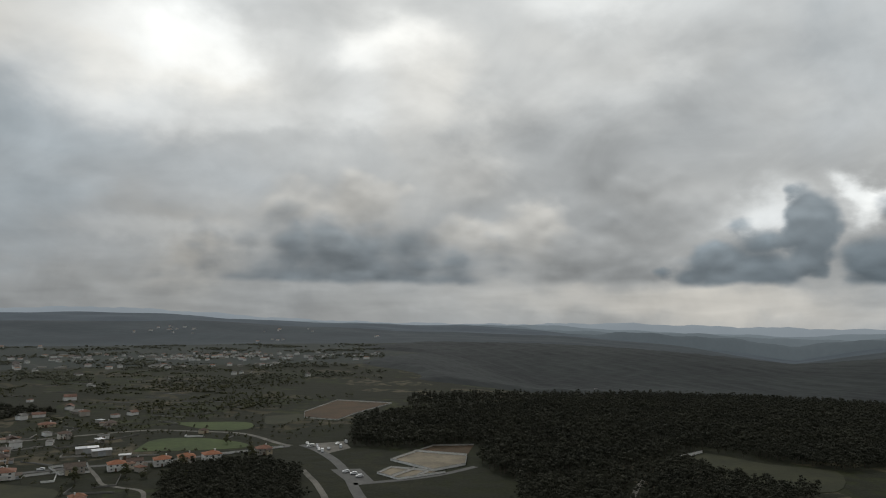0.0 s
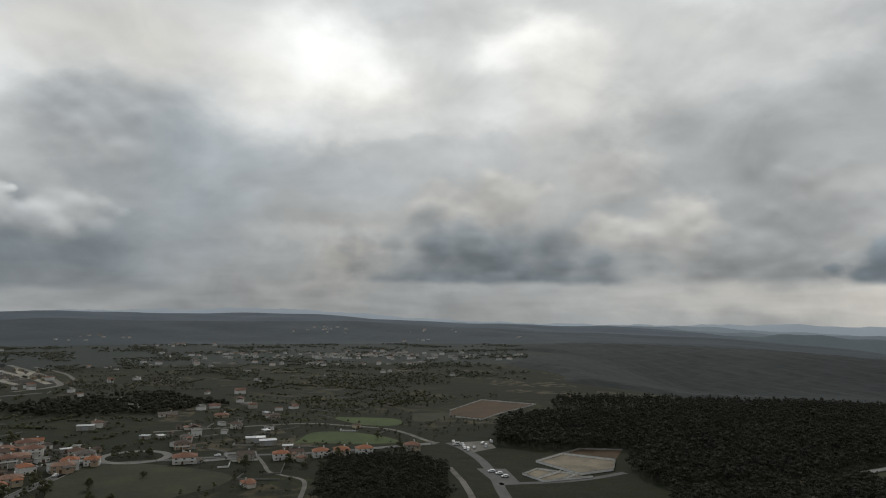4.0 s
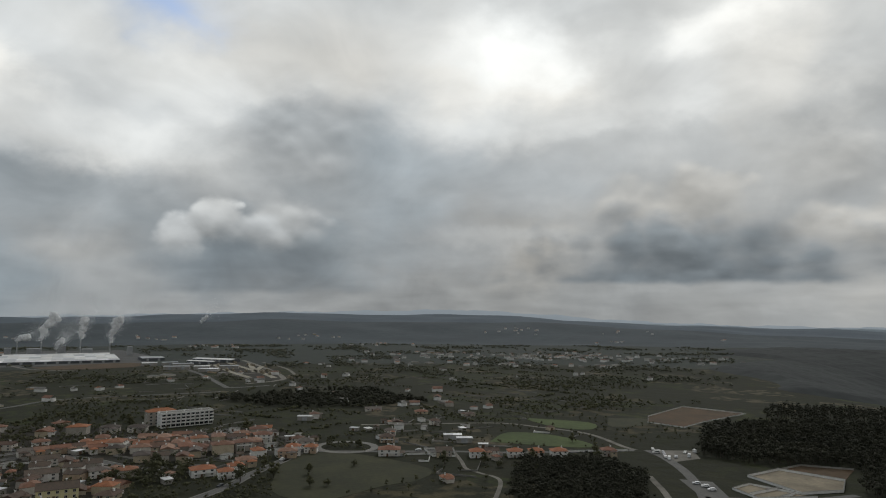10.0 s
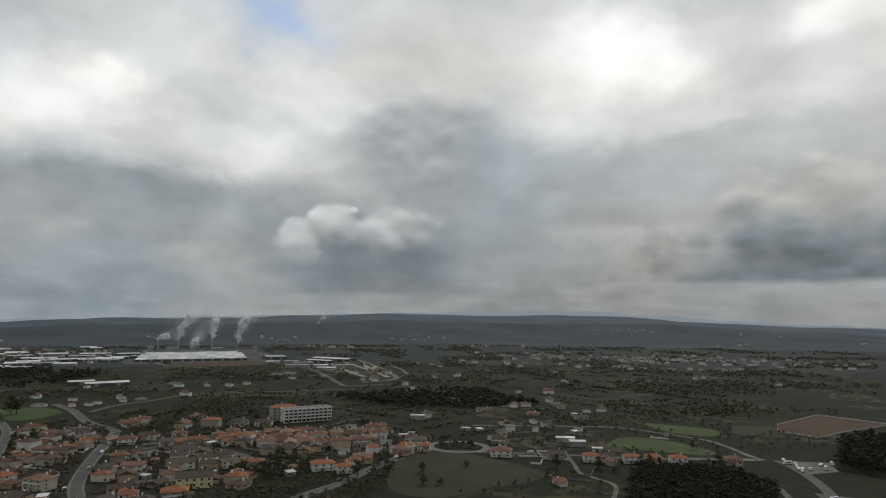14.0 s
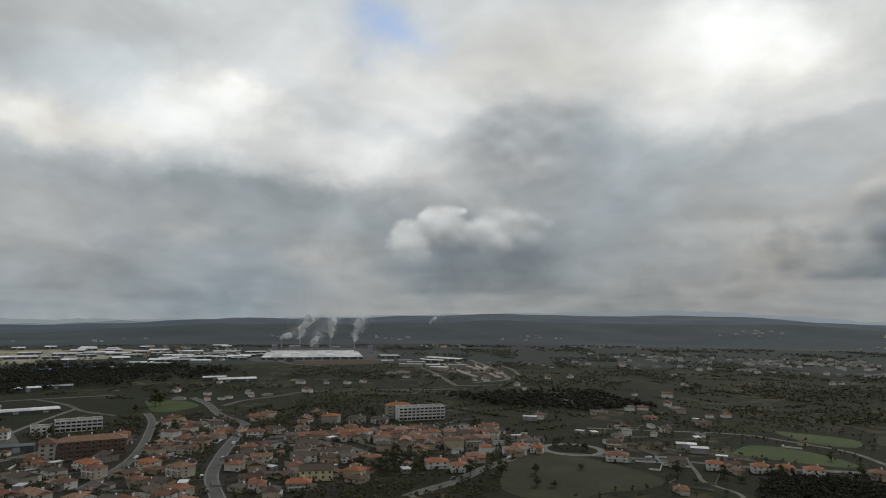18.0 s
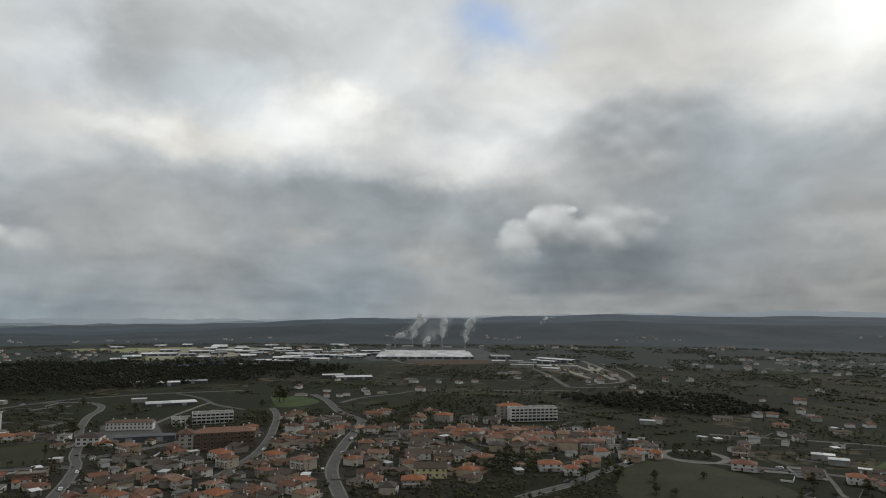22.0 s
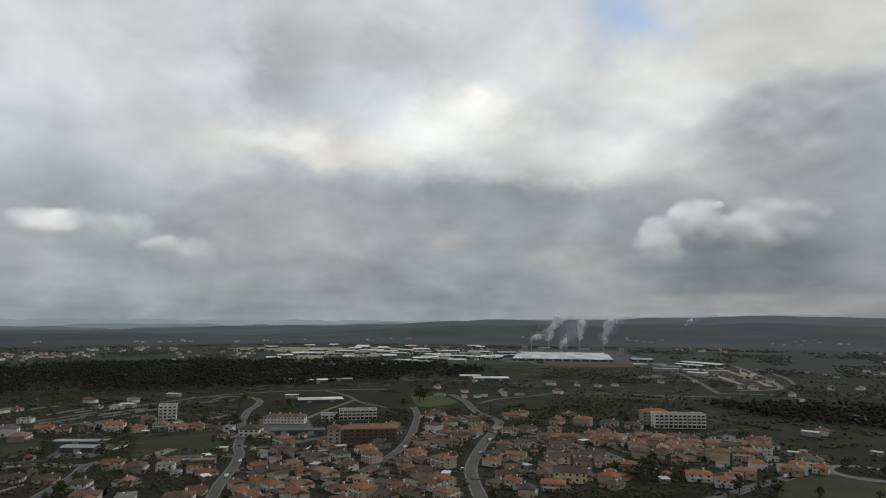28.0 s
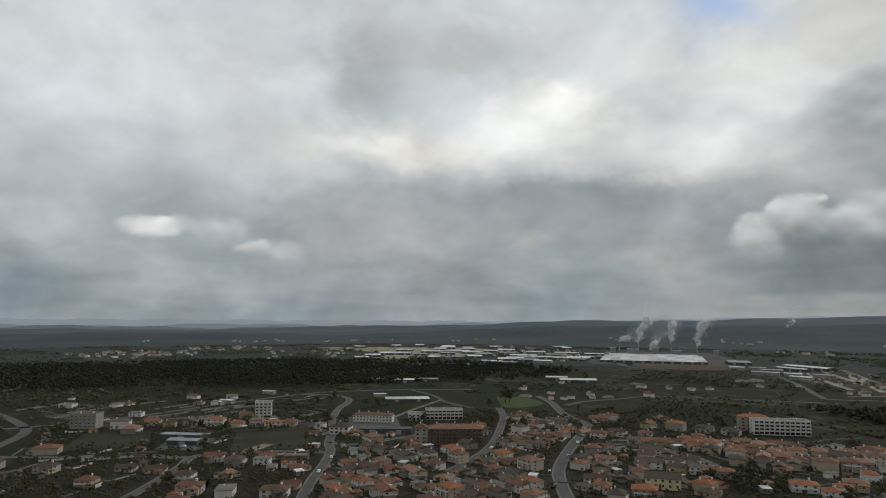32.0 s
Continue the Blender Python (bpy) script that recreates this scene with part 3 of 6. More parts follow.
def polar_sheet(name, radii, mat, low=-180.0, high=180.0, n=360, heights=None):
    b = np.radians(np.linspace(low, high, n + 1))
    rr, bb = np.meshgrid(radii, b, indexing="ij")
    x, y = -np.sin(bb) * rr, np.cos(bb) * rr
    z = land_height(x, y) if heights is None else heights(x, y, rr, np.degrees(bb))
    x = np.where(rr < 50, x + 9.0, x)
    v = np.stack([x, y, z], -1).reshape(-1, 3)
    i = np.arange((len(radii) - 1) * (n + 1)).reshape(len(radii) - 1, n + 1)[:, :-1].ravel()
    f = np.stack([i, i + n + 1, i + n + 2, i + 1], 1)[:, ::-1]
    me = raw_mesh(name, v, f[:, ::-1], [mat])
    me.polygons.foreach_set("use_smooth", np.ones(len(me.polygons), bool))
    return new(name, me)


ground = polar_sheet("ground", np.r_[0.5, 30, np.linspace(100, 1250, 24)], M_LAND)
tagged(ground, "dark scrubby countryside with small plots and heath", "ground", kind="structure")
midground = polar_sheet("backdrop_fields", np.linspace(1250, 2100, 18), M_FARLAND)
tagged(midground, "far fields and scrub with haze painted as glow", "plain", kind="structure")
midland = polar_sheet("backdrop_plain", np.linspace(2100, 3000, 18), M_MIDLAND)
tagged(midland, "wooded plain before the far hills, haze painted as glow", "plain", kind="structure")
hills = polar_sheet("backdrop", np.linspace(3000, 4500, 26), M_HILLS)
tagged(hills, "wooded hills in the distance, blue-grey haze painted as glow", "hills", kind="structure")


def range_height(x, y, r, b):
    far_line = np.interp(b, (-60, -34, -28, -21.7, -15, -5.7, 6, 14, 20, 27, 34, 45, 70, 85, 100, 120),
                         (-0.8, -0.85, -0.8, -0.72, -0.55, -0.72, -0.62, -0.3, 0.15, 0.52, 0.38, 0.14, -0.42, -0.45, -0.4, -0.4))
    wavy = 0.05 * np.sin(b * 1.1) + 0.03 * np.sin(b * 2.7 + 1) + 0.02 * np.sin(b * 6.1)
    s = np.clip((r - 4500) / 380, 0, 1)
    return -320 + (EYE[2] + 4880 * np.tan(np.radians(far_line + wavy)) + 320) * s * s * (3 - 2 * s)


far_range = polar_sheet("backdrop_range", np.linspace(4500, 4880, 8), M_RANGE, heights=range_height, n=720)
tagged(far_range, "range of hills on the skyline, pale blue-grey haze painted as glow", "hills", kind="structure")


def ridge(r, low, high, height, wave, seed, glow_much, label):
    """A wooded ridge of the distance, one behind the other, each made paler by a stronger painted haze glow."""
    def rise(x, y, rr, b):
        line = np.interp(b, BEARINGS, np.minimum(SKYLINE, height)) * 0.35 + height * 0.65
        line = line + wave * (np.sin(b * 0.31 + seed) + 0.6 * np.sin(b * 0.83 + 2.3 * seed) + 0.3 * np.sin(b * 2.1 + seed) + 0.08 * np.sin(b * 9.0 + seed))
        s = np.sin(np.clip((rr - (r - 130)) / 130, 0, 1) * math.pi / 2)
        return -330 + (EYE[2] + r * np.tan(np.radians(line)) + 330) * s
    m = hazy("ridge_with_haze_glow", (0.045, 0.053, 0.055), glow_much, (0.36, 0.43, 0.475), 0.3)
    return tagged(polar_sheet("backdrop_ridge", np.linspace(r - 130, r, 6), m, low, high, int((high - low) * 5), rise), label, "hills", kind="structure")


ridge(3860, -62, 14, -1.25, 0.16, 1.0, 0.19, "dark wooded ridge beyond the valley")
ridge(4180, -62, 14, -0.95, 0.12, 2.6, 0.28, "wooded ridge beyond the valley, haze painted as glow")
ridge(4080, 60, 130, -0.92, 0.10, 0.4, 0.22, "wooded ridge beyond the plain, haze painted as glow")
ridge(4360, -62, 130, -0.66, 0.08, 4.1, 0.38, "pale ridge near the skyline, haze painted as glow")


def canopy_height(x, y, r, b):
    """Tree tops of the far woods; down into the ground at the edges."""
    lumps = 0.9 * np.sin(x / 5.3 + 2 * np.sin(y / 17)) * np.sin(y / 6.1 + np.sin(x / 13)) + 0.8 * np.sin(x / 11.0 + 2 * np.sin(y / 31.0))
    edge = np.clip((r - 920) / 40, 0, 1) * np.clip((2090 - r) / 40, 0, 1) * np.clip((5.0 + 2.5 * np.sin(r / 90) - b) / 2, 0, 1)
    return land_height(x, y) - 3 + (9.5 + lumps) * edge


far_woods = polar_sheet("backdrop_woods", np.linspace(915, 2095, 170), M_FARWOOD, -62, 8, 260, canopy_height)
tagged(far_woods, "dark wooded slopes across the valley, haze painted as glow", "woodland", kind="structure")

# fields and yards
patch("meadow", [(-202, 441), (-206, 482), (-178, 491), (-143, 476), (-133, 460), (-154, 449)], M_GREEN, 0.10, "bright green meadow behind the row of houses", "field")
patch("ploughed_field", [(-128, 623), (-111, 708), (-52, 687), (-80, 614), (-90, 576), (-121, 589)], M_SOIL, 0.12, "brown ploughed field inside a pale boundary wall", "field", smooth=False)
patch("pasture", [(-157, 596), (-127, 609), (-119, 577), (-143, 551)], M_OLIVE, 0.09, "dull olive pasture beside the ploughed field", "field")
patch("pasture", [(-287, 321), (-290, 344), (-255, 359), (-198, 347), (-190, 320), (-199, 301), (-210, 264), (-243, 263)], M_OLIVE, 0.10, "broad olive-green pasture below the loop road", "field")
patch("pasture", [(146, 430), (174, 449), (201, 416), (232, 398), (205, 353), (169, 363), (155, 392)], M_OLIVE, 0.10, "dull olive fallow field between woods", "field")
patch("meadow", [(-227, 558), (-165, 563), (-153, 530), (-181, 525)], M_GREEN, 0.10, "narrow green strip of meadow", "field")
patch("meadow", [(-720, 239), (-699, 269), (-646, 266), (-630, 220)], M_GREEN, 0.10, "green meadow at the edge of the town", "field")
patch("sandy_plot", [(-32, 420), (-17, 447), (16, 436), (14, 409), (-5, 393)], M_SAND, 0.10, "sandy levelled plot inside low white walls", "yard", smooth=False)
patch("sandy_plot", [(-37, 386), (-28, 377), (-24, 372), (2, 390), (-7, 392), (-30, 401)], M_SAND, 0.11, "small sandy plots divided by white walls", "yard", smooth=False)
patch("earth_plot", [(-17, 448), (-6, 467), (22, 470), (16, 437)], M_SOIL, 0.09, "bare earth plot behind the walls", "yard", smooth=False)
patch("car_park", [(-65, 395), (-48, 398), (-36, 366), (-47, 358)], M_ROAD, 0.05, "grey paved forecourt by the road", "yard", smooth=False)
patch("gravel_yard", [(-98, 468), (-70, 482), (-62, 458), (-76, 438)], M_TRACK, 0.05, "pale gravel yard with parked vans", "yard", smooth=False)
patch("factory_yard", [(-1180, 590), (-1050, 820), (-1250, 960), (-1480, 1060), (-1600, 900), (-1400, 650)], M_YARD, 0.05, "grey yard round the steaming factory", "yard", smooth=False)
patch("timber_yard", [(-1010, 960), (-800, 850), (-650, 720), (-690, 690), (-850, 770), (-1060, 900)], M_TOWN, 0.07, "dark trampled earth of the timber yard", "yard")
# patch of sunlight on the estate, painted as paler yard and fields
patch("industrial_yard", [(-1420, 230), (-1440, 420), (-1640, 560), (-1820, 500), (-1700, 260)], M_GRAVEL_AND_SUN, 0.07, "industrial estate ground, its sunlight painted as pale gravel", "yard")
for b0, b1, r0, r1 in ((73.5, 77.0, 1730, 1900), (77.6, 84.0, 1680, 1980), (79.0, 82.5, 1380, 1500), (84.6, 87.0, 1760, 1900)):
    patch("stubble_field", [(-math.sin(radians(b)) * r, math.cos(radians(b)) * r) for b, r in ((b0, r0), (b0 + 0.4, r1), (b1, r1 - 30), (b1 - 0.5, r0 + 25))], M_SUN_STUBBLE, 0.06, "field beside the industrial estate, its sunlight painted in pale straw-green", "field")
patch("bare_field", [(-1130, 640), (-1050, 640), (-1000, 740), (-1090, 800)], M_SOIL, 0.08, "scraped brown ground below the factory", "field")
patch("sandy_path", [(-466, -24), (-490, -9), (-485, -2), (-462, -15)], M_SAND, 0.10, "pale bare-earth path across the fallow plot", "yard", smooth=False)
patch("market_yard", [(-483, -80), (-474, -52), (-514, -38), (-535, -72)], M_ROAD, 0.06, "grey paved market yard", "yard", smooth=False)
patch("school_yard", [(-600, 62), (-620, 105), (-505, 95), (-500, 50)], M_ROAD, 0.05, "grey school yard", "yard", smooth=False)
patch("fallow_plot", [(-540, -30), (-545, 25), (-470, 28), (-468, -30)], M_OLIVE, 0.06, "fallow grass plot between the streets", "field", smooth=False)
patch("fallow_plot", [(-560, -140), (-560, -95), (-500, -85), (-490, -140)], M_OLIVE, 0.06, "rough grass plot beside the brown apartment house", "field", smooth=False)

patch("town_ground", [(-285, 60), (-300, 15), (-360, -35), (-470, -20), (-560, 30), (-600, 60), (-605, 110), (-570, 290), (-500, 335), (-440, 355), (-380, 400), (-325, 378), (-305, 330), (-330, 300), (-345, 262), (-280, 180)],
      M_TOWN, 0.03, "trodden yards and gardens between the houses", "ground", keep=False)
patch("town_ground", [(-330, -120), (-345, -45), (-420, -35), (-450, -60), (-455, -120), (-400, -140)], M_TOWN, 0.03, "yards and gardens of the outlying houses", "ground", keep=False)
patch("town_ground", [(-600, -130), (-545, -125), (-550, 30), (-620, 20), (-640, -60)], M_TOWN, 0.03, "yards and gardens behind the row of houses", "ground", keep=False)

# roads
def street(line, width=7.0, walks=True):
    strip("road", line, width, M_ROAD, 0.10, label="worn grey asphalt street", category="road")
    if walks:
        for side in (-1, 1):
            strip("pavement", line, 1.0, M_KERB, 0.22, offset=side * (width / 2 + 0.5), label="pale concrete pavement with kerb", category="pavement")


def track(line, width=3.6):
    strip("track", line, width, M_TRACK, 0.09, label="pale unpaved track", category="road")


street([(-285, 128), (-304, 138), (-341, 150), (-369, 161), (-400, 178), (-442, 204), (-501, 243), (-525, 254), (-578, 258), (-656, 279), (-715, 287)], 5.8)
street([(-380, 96), (-399, 112), (-433, 136), (-476, 158), (-536, 183), (-581, 200), (-630, 212)], 4.4)
street([(-310, 6), (-337, 12), (-381, 20), (-414, 28), (-454, 35), (-484, 36), (-537, 43), (-585, 46), (-653, 57), (-696, 70), (-733, 74), (-765, 60), (-779, 20)], 4.6)
street([(-570, -270), (-594, -201), (-622, -145), (-666, -96), (-719, -46), (-764, 4), (-795, 52), (-806, 115), (-803, 163), (-790, 230)], 7.0, False)
street([(-798, 158), (-742, 171), (-681, 172), (-634, 186)], 5.0, False)
street([(-330, -80), (-367, -69), (-395, -62), (-427, -55), (-450, -52), (-461, -38), (-458, 14), (-449, 33)], 4.6)
street([(-480, -190), (-474, -147), (-464, -113), (-465, -83), (-452, -54)], 4.4)
street([(-738, -292), (-672, -239), (-600, -196), (-560, -184), (-508, -184), (-480, -180)], 8.0, False)
street([(-262, 215), (-265, 232), (-269, 258), (-278, 284), (-285, 313), (-292, 337), (-300, 358)], 5.0)
street([(-308, 340), (-286, 353), (-244, 377), (-215, 395), (-180, 411), (-140, 437), (-105, 463)], 5.0, False)
street([(-97, 468), (-83, 450), (-68, 422), (-58, 397), (-51, 374), (-44, 348), (-36, 322)], 6.0, False)
street([(-47, 362), (-32, 368), (-14, 376), (2, 387), (20, 405)], 4.5, False)
street([(-634, 285), (-660, 320), (-673, 370), (-687, 408), (-675, 448), (-640, 499), (-600, 560)], 6.0, False)
street([(-485, 36), (-474, 52), (-487, 80), (-503, 107), (-540, 130)], 5.0)
street([(-932, 780), (-777, 692), (-647, 608), (-623, 599), (-600, 640)], 7.0, False)
street([(-440, 205), (-430, 250), (-395, 262), (-350, 262), (-318, 285)], 5.0)
street([(-452, 235), (-440, 300), (-425, 345), (-395, 390)], 5.0)
track([(-324, 454), (-278, 488), (-243, 513), (-221, 522), (-190, 518), (-150, 509), (-114, 472), (-104, 465)], 4.0)
track([(-211, 401), (-192, 376), (-179, 358), (-167, 352), (-151, 343), (-138, 308), (-132, 285)], 2.4)
track([(-81, 394), (-74, 378), (-67, 362), (-57, 333), (-52, 310)], 3.4)
track([(90, 325), (96, 341), (104, 360), (112, 376)], 2.6)
track([(-969, 959), (-797, 840), (-662, 733), (-636, 690), (-640, 640)], 8.0)
track([(-900, 940), (-760, 850), (-640, 740)], 5.0)
for line in (((-1010, 940), (-870, 850), (-740, 772), (-668, 722)), ((-1000, 905), (-880, 815), (-770, 745), (-700, 705)), ((-900, 905), (-800, 815)), ((-830, 865), (-760, 775)),
             ((-950, 870), (-900, 800), (-860, 775))):
    strip("track", line, 9.0, M_GRAVEL_AND_SUN, 0.13, label="pale gravel lane between the timber stacks", category="road")
track([(-700, 170), (-640, 130), (-590, 100)], 4.0)
track([(-1000, 640), (-1090, 620), (-1180, 640)], 6.0)
track([(-780, 620), (-740, 780)], 4.0)
# the loop road round a grass island
strip("road", [(-279 + 17 * math.cos(k * 0.5236) - 11 * math.sin(k * 0.5236), 374 + 10 * math.cos(k * 0.5236) + 15 * math.sin(k * 0.5236)) for k in range(13)],
      5.0, M_KERB, 0.14, label="pale loop road round a grass island", category="road")


def low_wall(line, tall=1.4, thick=0.35, mat=None, label="low white garden wall"):
    """A standing wall along straight runs, with a coping."""
    root = tagged(new("boundary_wall"), label, "wall", "boundary walls")
    for (x0, y0), (x1, y1) in zip(line, line[1:]):
        n = math.hypot(x1 - x0, y1 - y0)
        at = pose((x0 + x1) / 2, (y0 + y1) / 2, 0, 0, 0, math.degrees(math.atan2(y1 - y0, x1 - x0)))
        part("wall_run", boxes((-n / 2, n / 2, -thick / 2, thick / 2, -0.3, tall)), mat or M_WHITE, root, at=at)
        part("coping", boxes((-n / 2, n / 2, -thick / 2 - 0.08, thick / 2 + 0.08, tall, tall + 0.1)), M_KERB, root, at=at)
    return root


low_wall([(-128, 623), (-111, 708), (-52, 687)], 0.9, label="pale boundary wall round the ploughed field")
low_wall([(-128, 623), (-121, 589), (-90, 576), (-80, 614), (-52, 687)], 0.8, label="pale boundary wall round the ploughed field")
low_wall([(-32, 420), (-17, 447), (16, 436), (14, 409), (-5, 393), (-32, 420)], 1.3, label="white wall round the sandy plot")
low_wall([(-37, 386), (-24, 372), (2, 389)], 1.1, label="white wall of the small plots")
low_wall([(-37, 386), (-30, 401), (-6, 393)], 1.0, label="white wall of the small plots")
low_wall([(-28, 378), (-16, 397)], 1.4, label="white dividing wall between plots")
low_wall([(-14, 379), (-8, 391)], 1.4, label="white dividing wall between plots")
low_wall([(-17, 447), (-6, 467), (22, 470)], 1.0, label="low wall of the earth plot", mat=M_STONE)
low_wall([(150, 430), (173, 449)], 1.8, label="white wall at the edge of the fallow field")
low_wall([(-144, 432), (-122, 448), (-108, 458)], 1.4, label="white wall beside the village street")
low_wall([(-240, 366), (-212, 386)], 1.2, label="white wall along the village street")
low_wall([(-229, 394), (-213, 377), (-200, 384), (-212, 404), (-229, 394)], 1.2, label="white wall round an unfinished plot beside the village street")
low_wall([(-456, -110), (-462, -84), (-448, -60)], 1.2, label="pale wall along the street")
low_wall([(-545, 28), (-543, -50), (-548, -110)], 1.4, label="long pale wall behind the row of houses", mat=M_KERB)

# ---------------------------------------------------------------- houses
def window_mesh(w, h, name="window"):
    """A window set in a wall that faces -y: frame, sill, cross bar and glass."""
    bm = bmesh.new()
    xs, zs = (-w / 2, -w / 2 + 0.1, -0.04, 0.04, w / 2 - 0.1, w / 2), (0, 0.1, h - 0.1, h)
    g = [[bm.verts.new((x, -0.07, z)) for x in xs] for z in zs]
    for k in range(3):
        for i in range(5):
            f = bm.faces.new((g[k][i], g[k][i + 1], g[k + 1][i + 1], g[k + 1][i]))
            f.material_index = 1 if k == 1 and i in (1, 3) else 0
    rim = [g[0][i] for i in range(6)] + [g[k][5] for k in (1, 2, 3)] + [g[3][i] for i in range(4, -1, -1)] + [g[k][0] for k in (2, 1)]
    back = [bm.verts.new((v.co.x, 0.05, v.co.z)) for v in rim]
    for i in range(len(rim)):
        j = (i + 1) % len(rim)
        bm.faces.new((rim[j], rim[i], back[i], back[j]))
    # the sill grows out of the frame's foot
    sill = [f for f in bm.faces if all(abs(v.co.z) < 1e-6 for v in f.verts)]
    out = bmesh.ops.extrude_face_region(bm, geom=sill)
    for v in out["geom"]:
        if isinstance(v, bmesh.types.BMVert):
            v.co.z -= 0.1
            v.co.y -= 0.06
            v.co.x *= 1.08
    bmesh.ops.delete(bm, geom=sill, context="FACES_ONLY")
    me = bpy.data.meshes.new(name)
    bm.to_mesh(me)
    bm.free()
    me.materials.append(M_FRAME)
    me.materials.append(M_GLASS)
    return me


W_STD, W_WIDE, W_SMALL = window_mesh(1.3, 1.35), window_mesh(2.0, 1.4), window_mesh(0.8, 0.8)


def roof_mesh(w, d, z, rise, hip=True, eave=0.5, thick=0.18):
    """A hipped or gabled roof with eaves, a thickness and a ridge roll."""
    bm = bmesh.new()
    a, b = w / 2 + eave, d / 2 + eave
    run = max(a - b, 0.0) if hip else a
    if hip and a < b:
        ridge = [(0, -(b - a)), (0, b - a)]
    else:
        ridge = [(-run, 0), (run, 0)]
    top = [bm.verts.new((x, y, z + thick)) for x, y in ((-a, -b), (a, -b), (a, b), (-a, b))]
    low = [bm.verts.new((x, y, z)) for x, y in ((-a, -b), (a, -b), (a, b), (-a, b))]
    r = [bm.verts.new((x, y, z + thick + rise)) for x, y in ridge]
    for i in range(4):
        bm.faces.new((low[i], low[(i + 1) % 4], top[(i + 1) % 4], top[i]))
    bm.faces.new(low[::-1])
    if hip and a < b:
        bm.faces.new((top[0], top[1], r[0]))
        bm.faces.new((top[1], top[2], r[1], r[0]))
        bm.faces.new((top[2], top[3], r[1]))
        bm.faces.new((top[3], top[0], r[0], r[1]))
    else:
        bm.faces.new((top[0], top[1], r[1], r[0]))
        bm.faces.new((top[1], top[2], r[1]))
        bm.faces.new((top[2], top[3], r[0], r[1]))
        bm.faces.new((top[3], top[0], r[0]))
    # ridge roll
    (x0, y0), (x1, y1) = ridge
    box(bm, min(x0, x1) - 0.12, max(x0, x1) + 0.12, min(y0, y1) - 0.12, max(y0, y1) + 0.12, z + thick + rise - 0.08, z + thick + rise + 0.12)
    return bm


def house(w, d, floors, hip=True, wing=0, wall=None, roof=None, rise=None, balcony=False, garage=False, annex=False, label="", lit=True):
    """A village house at the origin, front to -y: walls, roof, chimney, door, windows, and a balcony, garage or lean-to where asked."""
    root = tagged(new("house"), label or "rendered house with a clay-tile roof", "house", "houses of the town")
    h = 0.4 + 2.6 * floors
    rise = rise or min(w, d) * (0.27 if hip else 0.28)
    body = boxes((-w / 2, w / 2, -d / 2, d / 2, -0.4, h))
    if not hip:
        # gable ends
        for s in (-1, 1):
            x = s * w / 2
            vs = [body.verts.new((x - s * e, y, zz)) for e in (0, 0.25) for y, zz in ((-d / 2, h), (d / 2, h), (0, h + rise * 0.98))]
            body.faces.new(vs[:3])
            body.faces.new(vs[3:])
    part("wall", body, wall or M_WALL, root)
    part("roof", roof_mesh(w, d, h, rise, hip), roof or M_TILE, root)
    ch = boxes((w * 0.18, w * 0.18 + 0.7, d * 0.1, d * 0.1 + 0.9, h, h + rise + 0.9), (w * 0.18 - 0.1, w * 0.18 + 0.8, d * 0.1 - 0.1, d * 0.1 + 1.0, h + rise + 0.9, h + rise + 1.05))
    part("chimney", ch, M_WHITE, root)
    if lit:
        dr = boxes((-0.55, 0.55, -0.1, 0.05, 0.0, 2.1), (-0.7, 0.7, -0.12, 0.05, 2.1, 2.25), (-0.8, 0.8, -0.9, 0.0, -0.4, 0.02))
        part("door", dr, M_DOOR, root, at=pose(-w * 0.08, -d / 2, 0.5))
        n = max(2, int(w // 3.4))
        for fl in range(floors):
            z = 0.4 + 2.6 * fl + 0.9
            for k in range(n):
                x = -w / 2 + w * (k + 0.5) / n
                if fl == 0 and abs(x + w * 0.08) < 1.4:
                    continue
                sharing("window", W_STD, root, pose(x, -d / 2, z))
            sharing("window", W_STD, root, pose(w / 2, -d * 0.18, z, 0, 0, 90))
            if fl == 0:
                sharing("window", W_SMALL, root, pose(-w / 2, d * 0.15, z, 0, 0, -90))
    if balcony:
        z = 0.4 + 2.6 * (floors - 1)
        b = boxes((-w * 0.42, w * 0.42, -d / 2 - 1.4, -d / 2, z - 0.18, z), (-w * 0.42, w * 0.42, -d / 2 - 1.4, -d / 2 - 1.3, z, z + 0.95),
                  (-w * 0.42, -w * 0.42 + 0.1, -d / 2 - 1.3, -d / 2, z, z + 0.95), (w * 0.42 - 0.1, w * 0.42, -d / 2 - 1.3, -d / 2, z, z + 0.95))
        part("balcony", b, M_WHITE, root)
        for s in (-0.38, 0, 0.38):
            part("pillar", boxes((w * s - 0.14, w * s + 0.14, -d / 2 - 1.35, -d / 2 - 1.07, -0.4, z - 0.18)), M_WHITE, root)
    if garage:
        part("garage", boxes((w / 2 + 0.02, w / 2 + 3.0, -d / 2, d / 2 - 2.0, -0.4, 2.7)), wall or M_WALL, root)
        part("garage_roof", boxes((w / 2 + 0.02, w / 2 + 3.2, -d / 2 - 0.2, d / 2 - 1.8, 2.7, 2.9)), M_BROWNTILE, root)
        part("garage_door", boxes((w / 2 + 0.4, w / 2 + 2.7, -d / 2 - 0.05, -d / 2 + 0.02, 0.0, 2.3)), M_GREYMETAL, root)
    if wing:
        # a cross wing with its own, lower roof
        x, wide, z = wing * w * 0.24, w * 0.42, h - 0.7
        part("wing", boxes((x - wide / 2, x + wide / 2, -d / 2 - 2.8, -d / 2 + 0.3, -0.4, z)), wall or M_WALL, root)
